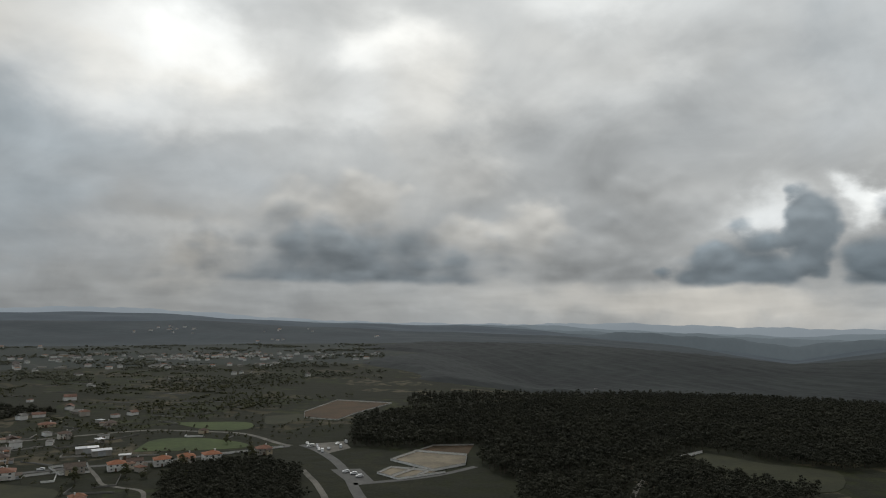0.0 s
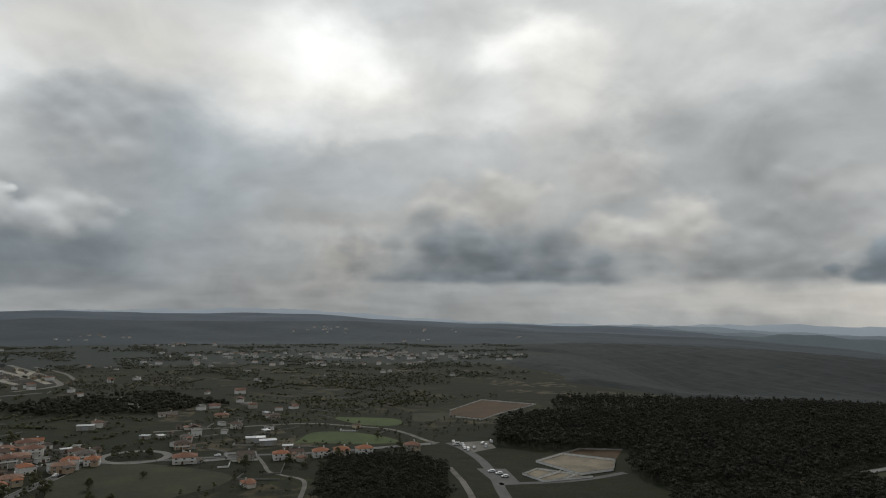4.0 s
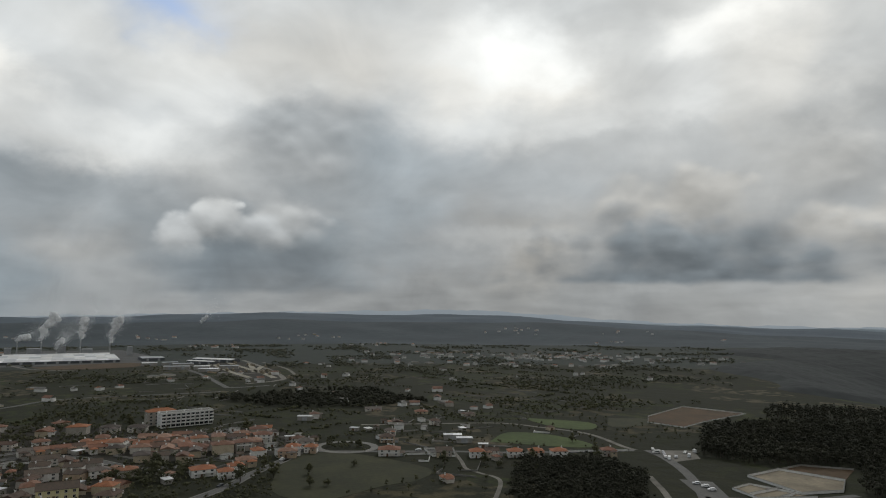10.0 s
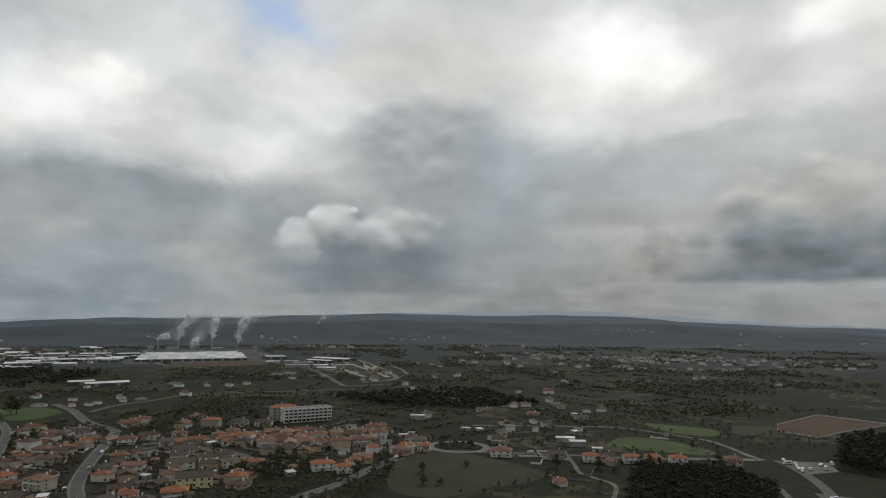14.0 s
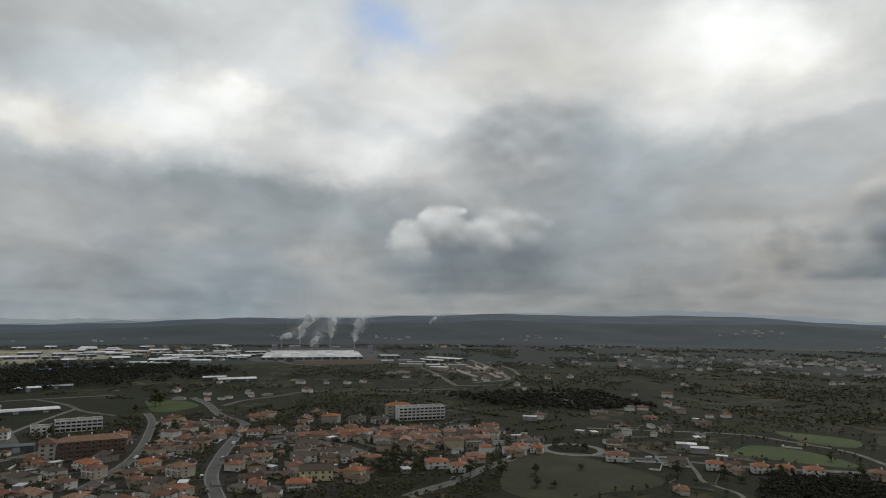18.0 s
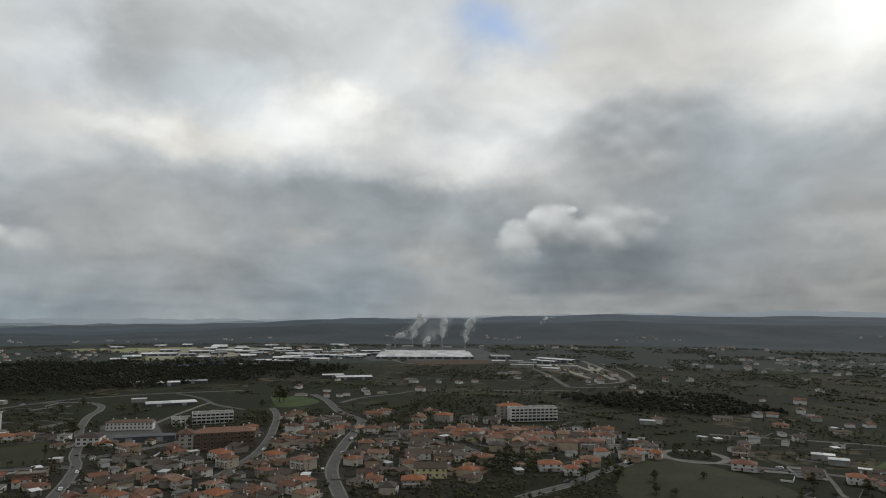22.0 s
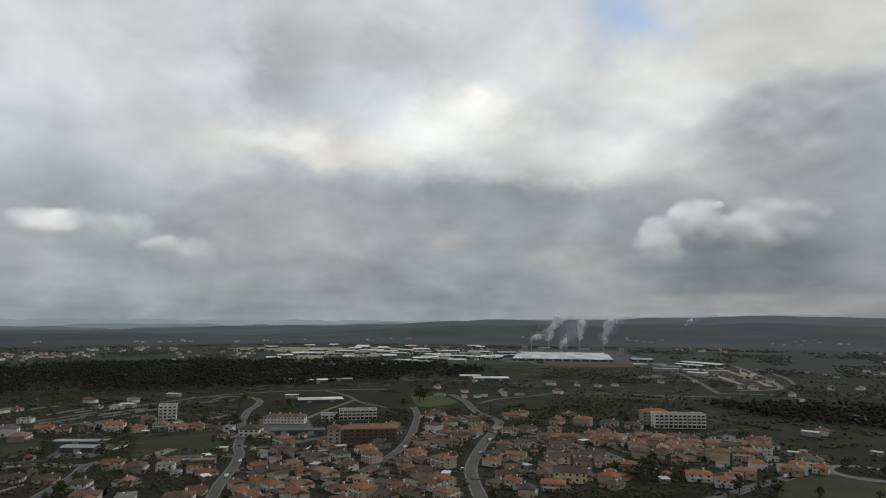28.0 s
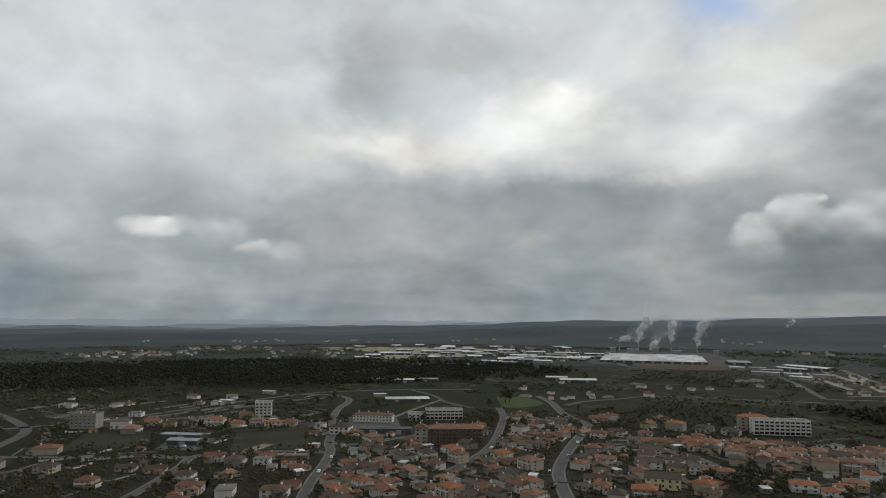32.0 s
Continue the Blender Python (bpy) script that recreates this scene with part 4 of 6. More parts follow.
        part("wing_roof", roof_mesh(5.6, wide, z, wide * 0.26, True, 0.4), roof or M_TILE, root, at=pose(x, -d / 2 - 0.6, 0.0, 0, 0, 90))
        sharing("window", W_STD, root, pose(x, -d / 2 - 2.8, z - 2.0))
    if annex:
        part("annex", boxes((-w * 0.3, w * 0.3, d / 2 - 0.02, d / 2 + 4.5, -0.4, 3.0)), wall or M_WALL, root)
        part("annex_roof", roof_mesh(w * 0.6, 4.5, 0, 1.1, True, 0.35), roof or M_TILE, root, at=pose(0, d / 2 + 2.4, 3.0))
    return root


# patterns for the houses of the town; each is stood once for real and copied from there
PATTERNS = {
    "small": lambda: house(9.0, 8.0, 1, True, annex=True, label="single-storey rendered house under a low clay-tile roof"),
    "plain": lambda: house(10.5, 9.0, 2, True, wing=1, label="two-storey rendered house with a hipped clay-tile roof"),
    "gable": lambda: house(11.0, 8.0, 2, False, wing=-1, garage=True, label="two-storey house with a gabled clay-tile roof and garage"),
    "villa": lambda: house(12.5, 10.5, 2, True, balcony=True, garage=True, label="two-storey villa with balcony and hipped tile roof"),
    "tall": lambda: house(11.0, 10.0, 3, True, balcony=True, label="three-storey rendered house with balcony and tile roof"),
    "low": lambda: house(13.0, 8.5, 1, False, wing=1, annex=True, label="long single-storey house with a gabled tile roof"),
    "brown": lambda: house(13.0, 10.0, 2, False, wing=-1, roof=M_BROWNTILE, label="two-storey house under an old dark-brown tile roof"),
    "orange": lambda: house(11.5, 9.5, 2, True, wall=M_WHITE, roof=M_ORANGE, balcony=True, label="white two-storey house with a bright orange tile roof"),
    "flat": lambda: house(12.0, 9.0, 2, True, wall=M_WHITE, roof=M_KERB, rise=0.3, label="white two-storey house with a flat pale roof"),
}
WIDE = {"small": 9.0, "plain": 10.5, "gable": 11.0, "villa": 12.5, "tall": 11.0, "low": 13.0, "brown": 13.0, "orange": 11.5, "flat": 12.0}
STOOD = {}
HOUSES = []      # places kept free of trees
chance = random.Random(4)


def stand(pattern, x, y, turn, wide=None):
    """A house of a pattern at a place, its width brought to the one given."""
    s = 0.97 * min(1.3, max(0.78, (wide or WIDE[pattern]) / WIDE[pattern]))
    m = pose(x, y, float(land_height(x, y)), 0, 0, turn) @ Matrix.Diagonal((s, 0.42 + s * 0.5, 0.62 + 0.08 * s, 1))
    HOUSES.append((x, y, WIDE[pattern] * s * 0.75))
    if pattern not in STOOD:
        STOOD[pattern] = PATTERNS[pattern]()
        STOOD[pattern].matrix_basis = m
        return STOOD[pattern]
    first = STOOD[pattern]
    keep = first.scale.copy()
    first.scale = (1, 1, 1)
    ob = copy_thing(first, m)
    first.scale = keep
    return ob


def quarter(spots, turn, kinds, wobble=9.0):
    """Houses of one neighbourhood: place, width; they keep to its street lines."""
    for x, y, wide in spots:
        kind = chance.choice(kinds)
        stand(kind, x, y, turn + chance.choice((0, 0, 90, 180)) + chance.uniform(-wobble, wobble), wide)


# old quarter on the rise before the apartment block
quarter([(-495, 295, 19.2), (-480, 311, 17.8), (-468, 329, 20.4), (-452, 341, 15.1), (-412, 306, 11.4), (-412, 319, 11.6), (-401, 324, 12.7), (-398, 337, 12.8),
         (-388, 342, 11.5), (-383, 292, 12.9), (-377, 302, 11.9), (-375, 314, 12.0), (-362, 310, 13.8), (-381, 354, 11.5)], 47, ("plain", "gable", "plain", "tall", "small"))
quarter([(-370, 345, 12.5), (-358, 350, 12.3), (-364, 362, 12.5), (-360, 374, 12.7), (-367, 386, 12.9), (-350, 322, 12.8), (-337, 318, 13.6), (-332, 331, 11.6),
         (-338, 345, 12.9), (-340, 359, 11.0), (-344, 302, 11.3), (-362, 277, 15.4), (-404, 289, 13.3), (-426, 294, 10.4)], 47, ("plain", "gable", "tall", "small", "plain"))
quarter([(-349, 336, 11.5), (-392, 300, 11.5), (-391, 313, 11.5), (-365, 298, 12.2), (-352, 312, 11.5), (-350, 365, 11.5), (-376, 333, 11.5), (-387, 327, 10.9)], 47, ("plain", "gable", "plain", "small"))
for k, (x, y) in enumerate(((-433, 248), (-429, 256), (-425, 264), (-422, 272), (-419, 280), (-417, 288))):
    stand("gable", x, y, 68, 11.5)
quarter([(-300, 269, 13.5), (-285, 272, 8.5), (-291, 285, 9.0), (-297, 299, 11.8), (-311, 323, 9.4)], 55, ("orange", "plain", "orange"), 5)
stand("flat", -295, 333, 50, 15.5)
stand("villa", -305, 362, 40, 11.5)
stand("plain", -316, 367, 40, 9.2)
# villas along the main street
quarter([(-531, 271, 14.5), (-540, 286, 11.7), (-462, 234, 12.5), (-413, 205, 11.0), (-380, 197, 12.4), (-324, 212, 8.9), (-322, 165, 9.0), (-343, 171, 11.5)],
        60, ("villa", "plain", "low", "gable"))
quarter([(-347, 238, 11.1), (-400, 240, 14.3), (-367, 248, 9.8), (-305, 164, 9.2), (-363, 184, 9.3), (-345, 200, 10.0), (-385, 228, 10.0)], 60, ("brown", "villa", "plain", "brown"))
stand("brown", -366, 218, 62, 16.0)
stand("villa", -310, 182, 58, 12.6)
# dense quarter between the two streets
quarter([(-514, 56, 13.5), (-474, 66, 12.8), (-470, 94, 11.7), (-437, 69, 10.8), (-417, 78, 12.7), (-421, 94, 11.4), (-393, 51, 12.6), (-389, 66, 10.4),
         (-373, 76, 14.1), (-358, 45, 9.0), (-360, 60, 12.9), (-337, 54, 15.2), (-446, 128, 11.4), (-376, 104, 11.7)], 15, ("plain", "villa", "low", "gable", "tall", "brown"))
quarter([(-410, 140, 12.4), (-424, 150, 9.5), (-492, 183, 11.0), (-502, 196, 10.3), (-452, 168, 10.9), (-436, 174, 12.9), (-567, 214, 11.6), (-332, 122, 9.4),
         (-315, 124, 10.9), (-322, 108, 9.1), (-329, 85, 12.1), (-470, 184, 11.6), (-487, 219, 10.2), (-400, 158, 10.5)], 25, ("plain", "villa", "low", "gable", "tall", "small"))
stand("orange", -430, 113, 12, 15.5)
stand("tall", -378, 147, 20, 12.7)
quarter([(-388, 184, 12.0), (-372, 176, 9.5), (-347, 180, 9.0), (-328, 158, 9.3), (-543, 276, 13.7), (-466, 252, 12.7), (-539, 235, 11.2), (-522, 217, 10.8),
         (-543, 216, 10.2), (-552, 200, 12.1), (-343, 78, 10.6), (-347, 102, 9.6), (-362, 90, 9.2), (-353, 30, 9.4)], 30, ("plain", "gable", "low", "villa", "small"))
quarter([(-378, 32, 8.7), (-341, 35, 10.4), (-318, 94, 10.3), (-411, 42, 10.2), (-371, 122, 8.9), (-452, 60, 10.0), (-404, 62, 10.0), (-405, 110, 10.0), (-390, 92, 9.5),
         (-358, 130, 9.5), (-345, 118, 9.0), (-455, 190, 10.0), (-512, 204, 9.5), (-478, 230, 9.5)], 22, ("plain", "gable", "low", "tall", "small", "brown"))
# houses towards the plain
quarter([(-485, -144, 15.9), (-578, -120, 14.4), (-555, -108, 15.7), (-588, -98, 12.4), (-578, -84, 10.2), (-586, -70, 12.2), (-573, -48, 14.0), (-583, -36, 11.1),
         (-612, -27, 15.0), (-564, -31, 11.0), (-566, -16, 10.8), (-563, 10, 12.3), (-555, 24, 13.5)], 84, ("low", "plain", "villa", "tall", "gable"), 6)
stand("orange", -562, -3, 84, 14.0)
quarter([(-548, 34, 9.5), (-424, -84, 11.4), (-416, -67, 12.4), (-392, -48, 10.5), (-366, -42, 13.1), (-439, -37, 11.6), (-425, -24, 13.2), (-424, -8, 9.8),
         (-440, -5, 10.6), (-415, 8, 8.8), (-395, -26, 10.5), (-356, -24, 12.7), (-349, 0, 16.8)], 78, ("villa", "low", "plain", "gable", "flat"), 8)
quarter([(-365, 8, 7.8), (-429, -127, 11.8), (-390, -96, 8.1), (-340, -45, 10.0), (-445, -160, 10.0)],
        78, ("villa", "low", "plain"), 8)
# village row beside the green meadow, and scattered farmsteads
for kind, x, y, wide in (("orange", -300, 344, 9.6), ("plain", -289, 349, 8.5), ("villa", -266, 405, 11.0), ("villa", -240, 368, 14.0), ("brown", -208, 383, 10.5), ("orange", -188, 391, 10.0),
                         ("gable", -181, 398, 9.0), ("orange", -167, 404, 10.2), ("plain", -156, 412, 9.6), ("orange", -143, 419, 10.6), ("plain", -116, 438, 9.5)):
    stand(kind, x, y, 31, wide)
quarter([(-176, 328, 7.0), (-303, 474, 9.8), (-314, 534, 13.4), (-380, 462, 10.4), (-362, 526, 15.4), (-269, 545, 9.5), (-315, 591, 8.1), (-272, 485, 7.0),
         (-293, 331, 12.0), (-286, 452, 8.0), (-278, 427, 7.5)], 35, ("flat", "small", "plain", "low"))
quarter([(-713, -196, 14.1), (-713, -77, 8.4), (-706, -60, 9.9), (-721, -144, 10.2), (-642, -121, 11.3), (-600, 78, 10.5), (-590, -58, 10.2), (-465, 275, 10.5), (-530, 330, 11.0)],
        70, ("flat", "small", "low", "plain"))


def shed(w, d, tall, mat, roof, label, rise=1.2, name="shed", category="shed"):
    """A long hall: walls, two roof slopes cut into sheets, doors."""
    root = tagged(new(name), label, category, "sheds and halls")
    part("wall", boxes((-w / 2, w / 2, -d / 2, d / 2, -0.4, tall)), mat, root)
    n = max(2, int(w // 18))
    for side in (-1, 1):
        for k in range(n):
            bm = bmesh.new()
            x0, x1 = -w / 2 - 0.4 + (w + 0.8) * k / n + 0.06, -w / 2 - 0.4 + (w + 0.8) * (k + 1) / n - 0.06
            q = [(x0, side * (d / 2 + 0.5), tall + 0.02), (x1, side * (d / 2 + 0.5), tall + 0.02), (x1, 0, tall + rise), (x0, 0, tall + rise)]
            low = [bm.verts.new(p) for p in q]
            top = [bm.verts.new((p[0], p[1], p[2] + 0.22)) for p in q]
            bm.faces.new(top)
            bm.faces.new(low[::-1])
            for i in range(4):
                bm.faces.new((low[i], low[(i + 1) % 4], top[(i + 1) % 4], top[i]))
            bmesh.ops.recalc_face_normals(bm, faces=bm.faces)
            part("roof_sheet", bm, roof, root)
    part("gable_wall", boxes((-w / 2, -w / 2 + 0.2, -d * 0.42, d * 0.42, tall, tall + rise * 0.3), (w / 2 - 0.2, w / 2, -d * 0.42, d * 0.42, tall, tall + rise * 0.3)), mat, root)
    for k in range(max(1, int(w // 18))):
        x = -w / 2 + w * (k + 0.5) / max(1, int(w // 18))
        part("sliding_door", boxes((x - 2.2, x + 2.2, -d / 2 - 0.08, -d / 2 + 0.02, 0, min(4.2, tall - 0.5))), M_GREYMETAL, root)
    return root


def put(ob, x, y, turn):
    ob.matrix_basis = pose(x, y, float(land_height(x, y)), 0, 0, turn)
    return ob


def block(w, d, floors, bays, wall, label, roof="flat", deep=1.5, roof_mat=None, storey=2.6, both=True, slab=None):
    """An apartment block: walls, floor by floor its balconies, and windows behind them."""
    root = tagged(new("apartment_block"), label, "building", "larger buildings")
    h = storey * floors + 0.5
    part("wall", boxes((-w / 2, w / 2, -d / 2, d / 2, -0.4, h)), wall, root)
    if roof == "flat":
        part("parapet", boxes((-w / 2 - 0.2, w / 2 + 0.2, -d / 2 - 0.2, -d / 2 + 0.15, h, h + 0.8), (-w / 2 - 0.2, w / 2 + 0.2, d / 2 - 0.15, d / 2 + 0.2, h, h + 0.8),
                              (-w / 2 - 0.2, -w / 2 + 0.15, -d / 2, d / 2, h, h + 0.8), (w / 2 - 0.15, w / 2 + 0.2, -d / 2, d / 2, h, h + 0.8)), wall, root)
        part("roof", boxes((-w / 2 + 0.15, w / 2 - 0.15, -d / 2 + 0.15, d / 2 - 0.15, h, h + 0.25)), roof_mat or M_KERB, root)
    else:
        part("roof", roof_mesh(w, d, h, d * 0.2, True, 0.6), roof_mat or M_TILE, root)
    step = w / bays
    win = W_WIDE if step > 3.4 else W_STD
    # shade of the recesses behind deep balconies, put in as bay-wide dark glass
    if deep > 1.4:
        win = window_mesh(step * 0.82, 2.0)
    for f in range(floors):
        z = 0.5 + storey * f
        for k in range(bays):
            x = -w / 2 + step * (k + 0.5)
            sharing("window", win, root, pose(x, -d / 2, z + (0.2 if deep > 1.4 else 0.7)))
            if both and k % 2 == 0:
                sharing("window", W_STD, root, pose(x, d / 2, z + 0.8, 0, 0, 180))
            if deep and f > 0:
                m = step * 0.46
                b = boxes((x - m, x + m, -d / 2 - deep, -d / 2, z - 0.2, z), (x - m, x + m, -d / 2 - deep, -d / 2 - deep + 0.12, z, z + 1.0),
                          (x - m, x - m + 0.12, -d / 2 - deep + 0.12, -d / 2, z, z + storey - 0.2), (x + m - 0.12, x + m, -d / 2 - deep + 0.12, -d / 2, z, z + 1.0))
                part("balcony", b, slab or M_WHITE, root)
        for s in (-1, 1):
            sharing("window", W_STD, root, pose(s * w / 2, 0, z + 0.8, 0, 0, 90 * s))
    for k in range(max(1, bays // 3)):
        x = -w / 2 + w * (k + 0.4) / max(1, bays // 3)
        part("chimney", boxes((x, x + 0.8, 0.5, 1.5, h, h + (1.6 if roof == "flat" else d * 0.2 + 1.2))), M_WHITE, root)
    HOUSES.append((0, 0, 0))
    return root


def free(x, y, r):
    HOUSES.append((x, y, r))


put(block(41, 12, 4, 11, M_WHITE, "white four-storey apartment block with rows of deep balconies", deep=1.8), -446, 380, 67)
put(block(22, 11, 4, 5, M_WALL, "white apartment block under a red tile roof", roof="hip", deep=0, roof_mat=M_TILE), -466, 372, 67)
put(block(38, 13, 4, 9, M_BRICK, "long brown-brick apartment block with terracotta balconies", roof="hip", deep=1.2, roof_mat=M_TILE, slab=M_BRICK), -464, 124, 77)
put(block(9, 13, 4, 2, M_WALL, "pale gable-end block joined to the brown row", roof="hip", deep=0, roof_mat=M_TILE), -470, 100, 77)
put(block(32, 11, 3, 9, M_WHITE, "white three-storey apartment block with balconies", deep=1.5), -572, 142, 79)
put(block(14, 12, 2, 4, M_WHITE, "white end block with a flat roof", deep=1.2), -572, 117, 79)
put(block(14, 12, 5, 4, M_WHITE, "white five-storey apartment tower with balconies", deep=1.3), -612, -12, 88)
put(block(20, 13, 4, 6, M_STONE, "beige-brown four-storey apartment house", deep=0, roof_mat=M_BROWNTILE), -586, -147, 78)
put(block(34, 9, 2, 12, M_WHITE, "long white two-storey school building with red-edged roof", roof="hip", deep=0, roof_mat=M_BRICK), -572, 80, 68)
put(block(15, 13, 2, 4, M_WHITE, "white hall with a red vaulted roof beside the school", roof="hip", deep=0, roof_mat=M_TILE), -520, 48, 68)
put(block(14, 10, 2, 4, M_BRICK, "small brick building with a flat roof", deep=0), -418, 12, 80)
yellow = put(house(18.0, 9.5, 2, False, wall=M_YELLOW, roof=M_BROWNTILE, label="pale yellow double villa with a dark-brown roof"), -322, 200, 58)
free(-322, 200, 13)
for x, y, r in ((-446, 380, 28), (-464, 124, 28), (-478, 96, 12), (-572, 138, 22), (-580, 112, 12), (-612, -12, 12), (-586, -147, 16), (-572, 80, 22), (-520, 48, 12), (-466, 372, 14)):
    free(x, y, r)

# market hall: low flat roofs and skylights
put(shed(22, 10, 3.0, M_DARKMETAL, M_GREYMETAL, "low grey market hall with skylights", 0.8, "market_hall", "hall"), -500, -62, 70)
put(shed(30, 8, 3.6, M_DARKMETAL, M_GREYMETAL, "long dark canopy hall", 0.6, "market_hall", "hall"), -520, -66, 70)
put(shed(46, 20, 2.6, M_DARKMETAL, M_METAL, "long hall with a white flat roof", 0.6, "sports_hall", "hall"), -704, 134, 84)
put(shed(40, 10, 3.5, M_DARKMETAL, M_DARKMETAL, "low dark roof beside the school yard", 0.5, "canopy", "hall"), -516, 82, 75)
put(shed(50, 24, 3.6, M_DARKMETAL, M_METAL, "long warehouse with a white sheet roof", 1.4, "warehouse", "hall"), -856, 403, 72)
put(shed(30, 14, 4.5, M_DARKMETAL, M_METAL, "warehouse annex with a white sheet roof", 1.4, "warehouse", "hall"), -884, 384, 72)
for x, y, w, t in ((-230, 437, 13, 30), (-217, 430, 11, 32), (-380, 450, 12, 30), (-740, 110, 14, 80), (-790, -10, 14, 60), (-716, -50, 14, 60), (-705, -58, 10, 60)):
    put(shed(w, 7, 3.4, M_STONE, M_METAL, "small shed with a white sheet roof", 0.6), x, y, t)
    free(x, y, 9)

# outbuildings: sheds, garages and kitchens in the yards between the houses
def outbuilding(kind):
    w, d, h, mat, top, label = {"garage": (5.5, 4.5, 2.5, M_WALL, M_TILE, "small garage with a tile roof in a yard"), "hut": (4.5, 3.8, 2.3, M_STONE, M_BROWNTILE, "small stone shed with an old roof"),
                                "lean": (7.5, 4.2, 2.6, M_WHITE, M_KERB, "low white outbuilding with a flat roof"), "tin": (6.5, 4.5, 2.5, M_STONE, M_METAL, "shed with a white sheet-metal roof")}[kind]
    root = tagged(new("outbuilding"), label, "shed", "outbuildings")
    part("wall", boxes((-w / 2, w / 2, -d / 2, d / 2, -0.3, h)), mat, root)
    part("roof", roof_mesh(w, d, h, 0.25 if kind in ("lean", "tin") else 1.1, kind != "hut", 0.3), top, root)
    part("door", boxes((-0.9, 0.9, -d / 2 - 0.06, -d / 2 + 0.02, 0, 2.0)), M_DOOR, root)
    return root


def garden_wall(mat, run, tall, label):
    """A yard wall with a return at one end."""
    return tagged(part("garden_wall", boxes((-run / 2, run / 2, -0.15, 0.15, -0.3, tall), (-run / 2, -run / 2 + 0.3, 0.15, run * 0.45, -0.3, tall)), mat), label, "wall", "garden walls")


def clear_of_roads(x, y, r):
    for pts, half in ROAD_LINES:
        if np.min(np.hypot(pts[:, 0] - x, pts[:, 1] - y)) < half + r:
            return False
    return True


yard_rng = random.Random(77)
YARD = {}


def infill(count, area, turn, kinds):
    """More houses of the dense quarters, between those that stand."""
    done = 0
    for _ in range(count * 60):
        if done == count:
            break
        x, y = yard_rng.uniform(area[0], area[1]), yard_rng.uniform(area[2], area[3])
        if math.hypot(x, y) < 315 or any((x - a) ** 2 + (y - b) ** 2 < (r * 0.62 + 5.4) ** 2 for a, b, r in HOUSES) or not clear_of_roads(x, y, 7.5):
            continue
        if any(within(np.array([(x, y)]), o)[0] for o in OPEN_LAND):
            continue
        stand(yard_rng.choice(kinds), x, y, turn + yard_rng.choice((0, 90, 180)) + yard_rng.uniform(-9, 9), yard_rng.uniform(8.5, 11))
        done += 1


def fill_yards(kinds, count, area, make, reach):
    """Small things strewn over an area, clear of the houses and the streets."""
    done = 0
    for _ in range(count * 30):
        if done == count:
            break
        x, y = yard_rng.uniform(area[0], area[1]), yard_rng.uniform(area[2], area[3])
        if math.hypot(x, y) < 300 or any((x - a) ** 2 + (y - b) ** 2 < (r * 0.75 + reach) ** 2 for a, b, r in HOUSES) or not clear_of_roads(x, y, reach + 1.5):
            continue
        if any(within(np.array([(x, y)]), o)[0] for o in OPEN_LAND):
            continue
        kind = yard_rng.choice(kinds)
        m = pose(x, y, 0, 0, 0, yard_rng.choice((15, 105, 60, 150)) + yard_rng.uniform(-12, 12))
        if kind in YARD:
            copy_thing(YARD[kind], m)
        else:
            YARD[kind] = make(kind)
            YARD[kind].matrix_basis = m
        HOUSES.append((x, y, reach))
        done += 1


infill(30, (-520, -300, 10, 235), 20, ("plain", "gable", "low", "small", "brown"))
infill(8, (-440, -330, 235, 300), 50, ("plain", "gable", "brown"))
WALL_KINDS = {"white_run": (M_WHITE, 14, 1.0, "low white yard wall"), "long_run": (M_KERB, 24, 0.9, "long pale concrete yard wall"), "stone_run": (M_STONE, 18, 0.9, "grey stone yard wall")}
for area, n, k in (((-520, -300, 10, 230), 34, 26), ((-430, -290, 230, 390), 16, 16), ((-600, -340, -170, 20), 18, 22), ((-320, -160, 330, 560), 14, 14)):
    fill_yards(("garage", "hut", "lean", "tin"), n, area, outbuilding, 3.5)
    fill_yards(tuple(WALL_KINDS), k, area, lambda kind: garden_wall(*WALL_KINDS[kind]), 4.5)

for x, y, r in ((-500, -62, 16), (-520, -66, 18), (-704, 134, 28), (-516, 82, 22), (-862, 388, 52)):
    free(x, y, r)

# the factory, its chimneys and their steam
for k in range(5):
    bx, by = -math.sin(radians(58.7)) * (1388 + 42 * k), math.cos(radians(58.7)) * (1388 + 42 * k)
    put(shed(200 - 14 * (k == 4), 41, 4.6 + 0.5 * k, M_DARKMETAL, M_METAL, "vast factory hall with a long white sheet roof", 1.6, "factory_hall", "factory"), bx, by, 59.5)
put(shed(40, 60, 5.0, M_DARKMETAL, M_GREYMETAL, "plain grey annex of the factory", 1.0, "factory_hall", "factory"), -1125, 870, 59.5)
put(shed(40, 50, 4.5, M_DARKMETAL, M_METAL, "low factory annex with a white roof", 1.0, "factory_hall", "factory"), -1300, 620, 59.5)
for w, d, tall, x, y in ((24, 16, 16, -1400, 800), (14, 12, 20, -1385, 850), (20, 14, 13, -1360, 890), (10, 10, 17, -1300, 950), (12, 12, 18, -1420, 760)):
    put(shed(w, d, tall, M_GREYMETAL, M_GREYMETAL, "tall grey process building of the factory", 1.0, "process_tower", "factory"), x, y, 63.5)


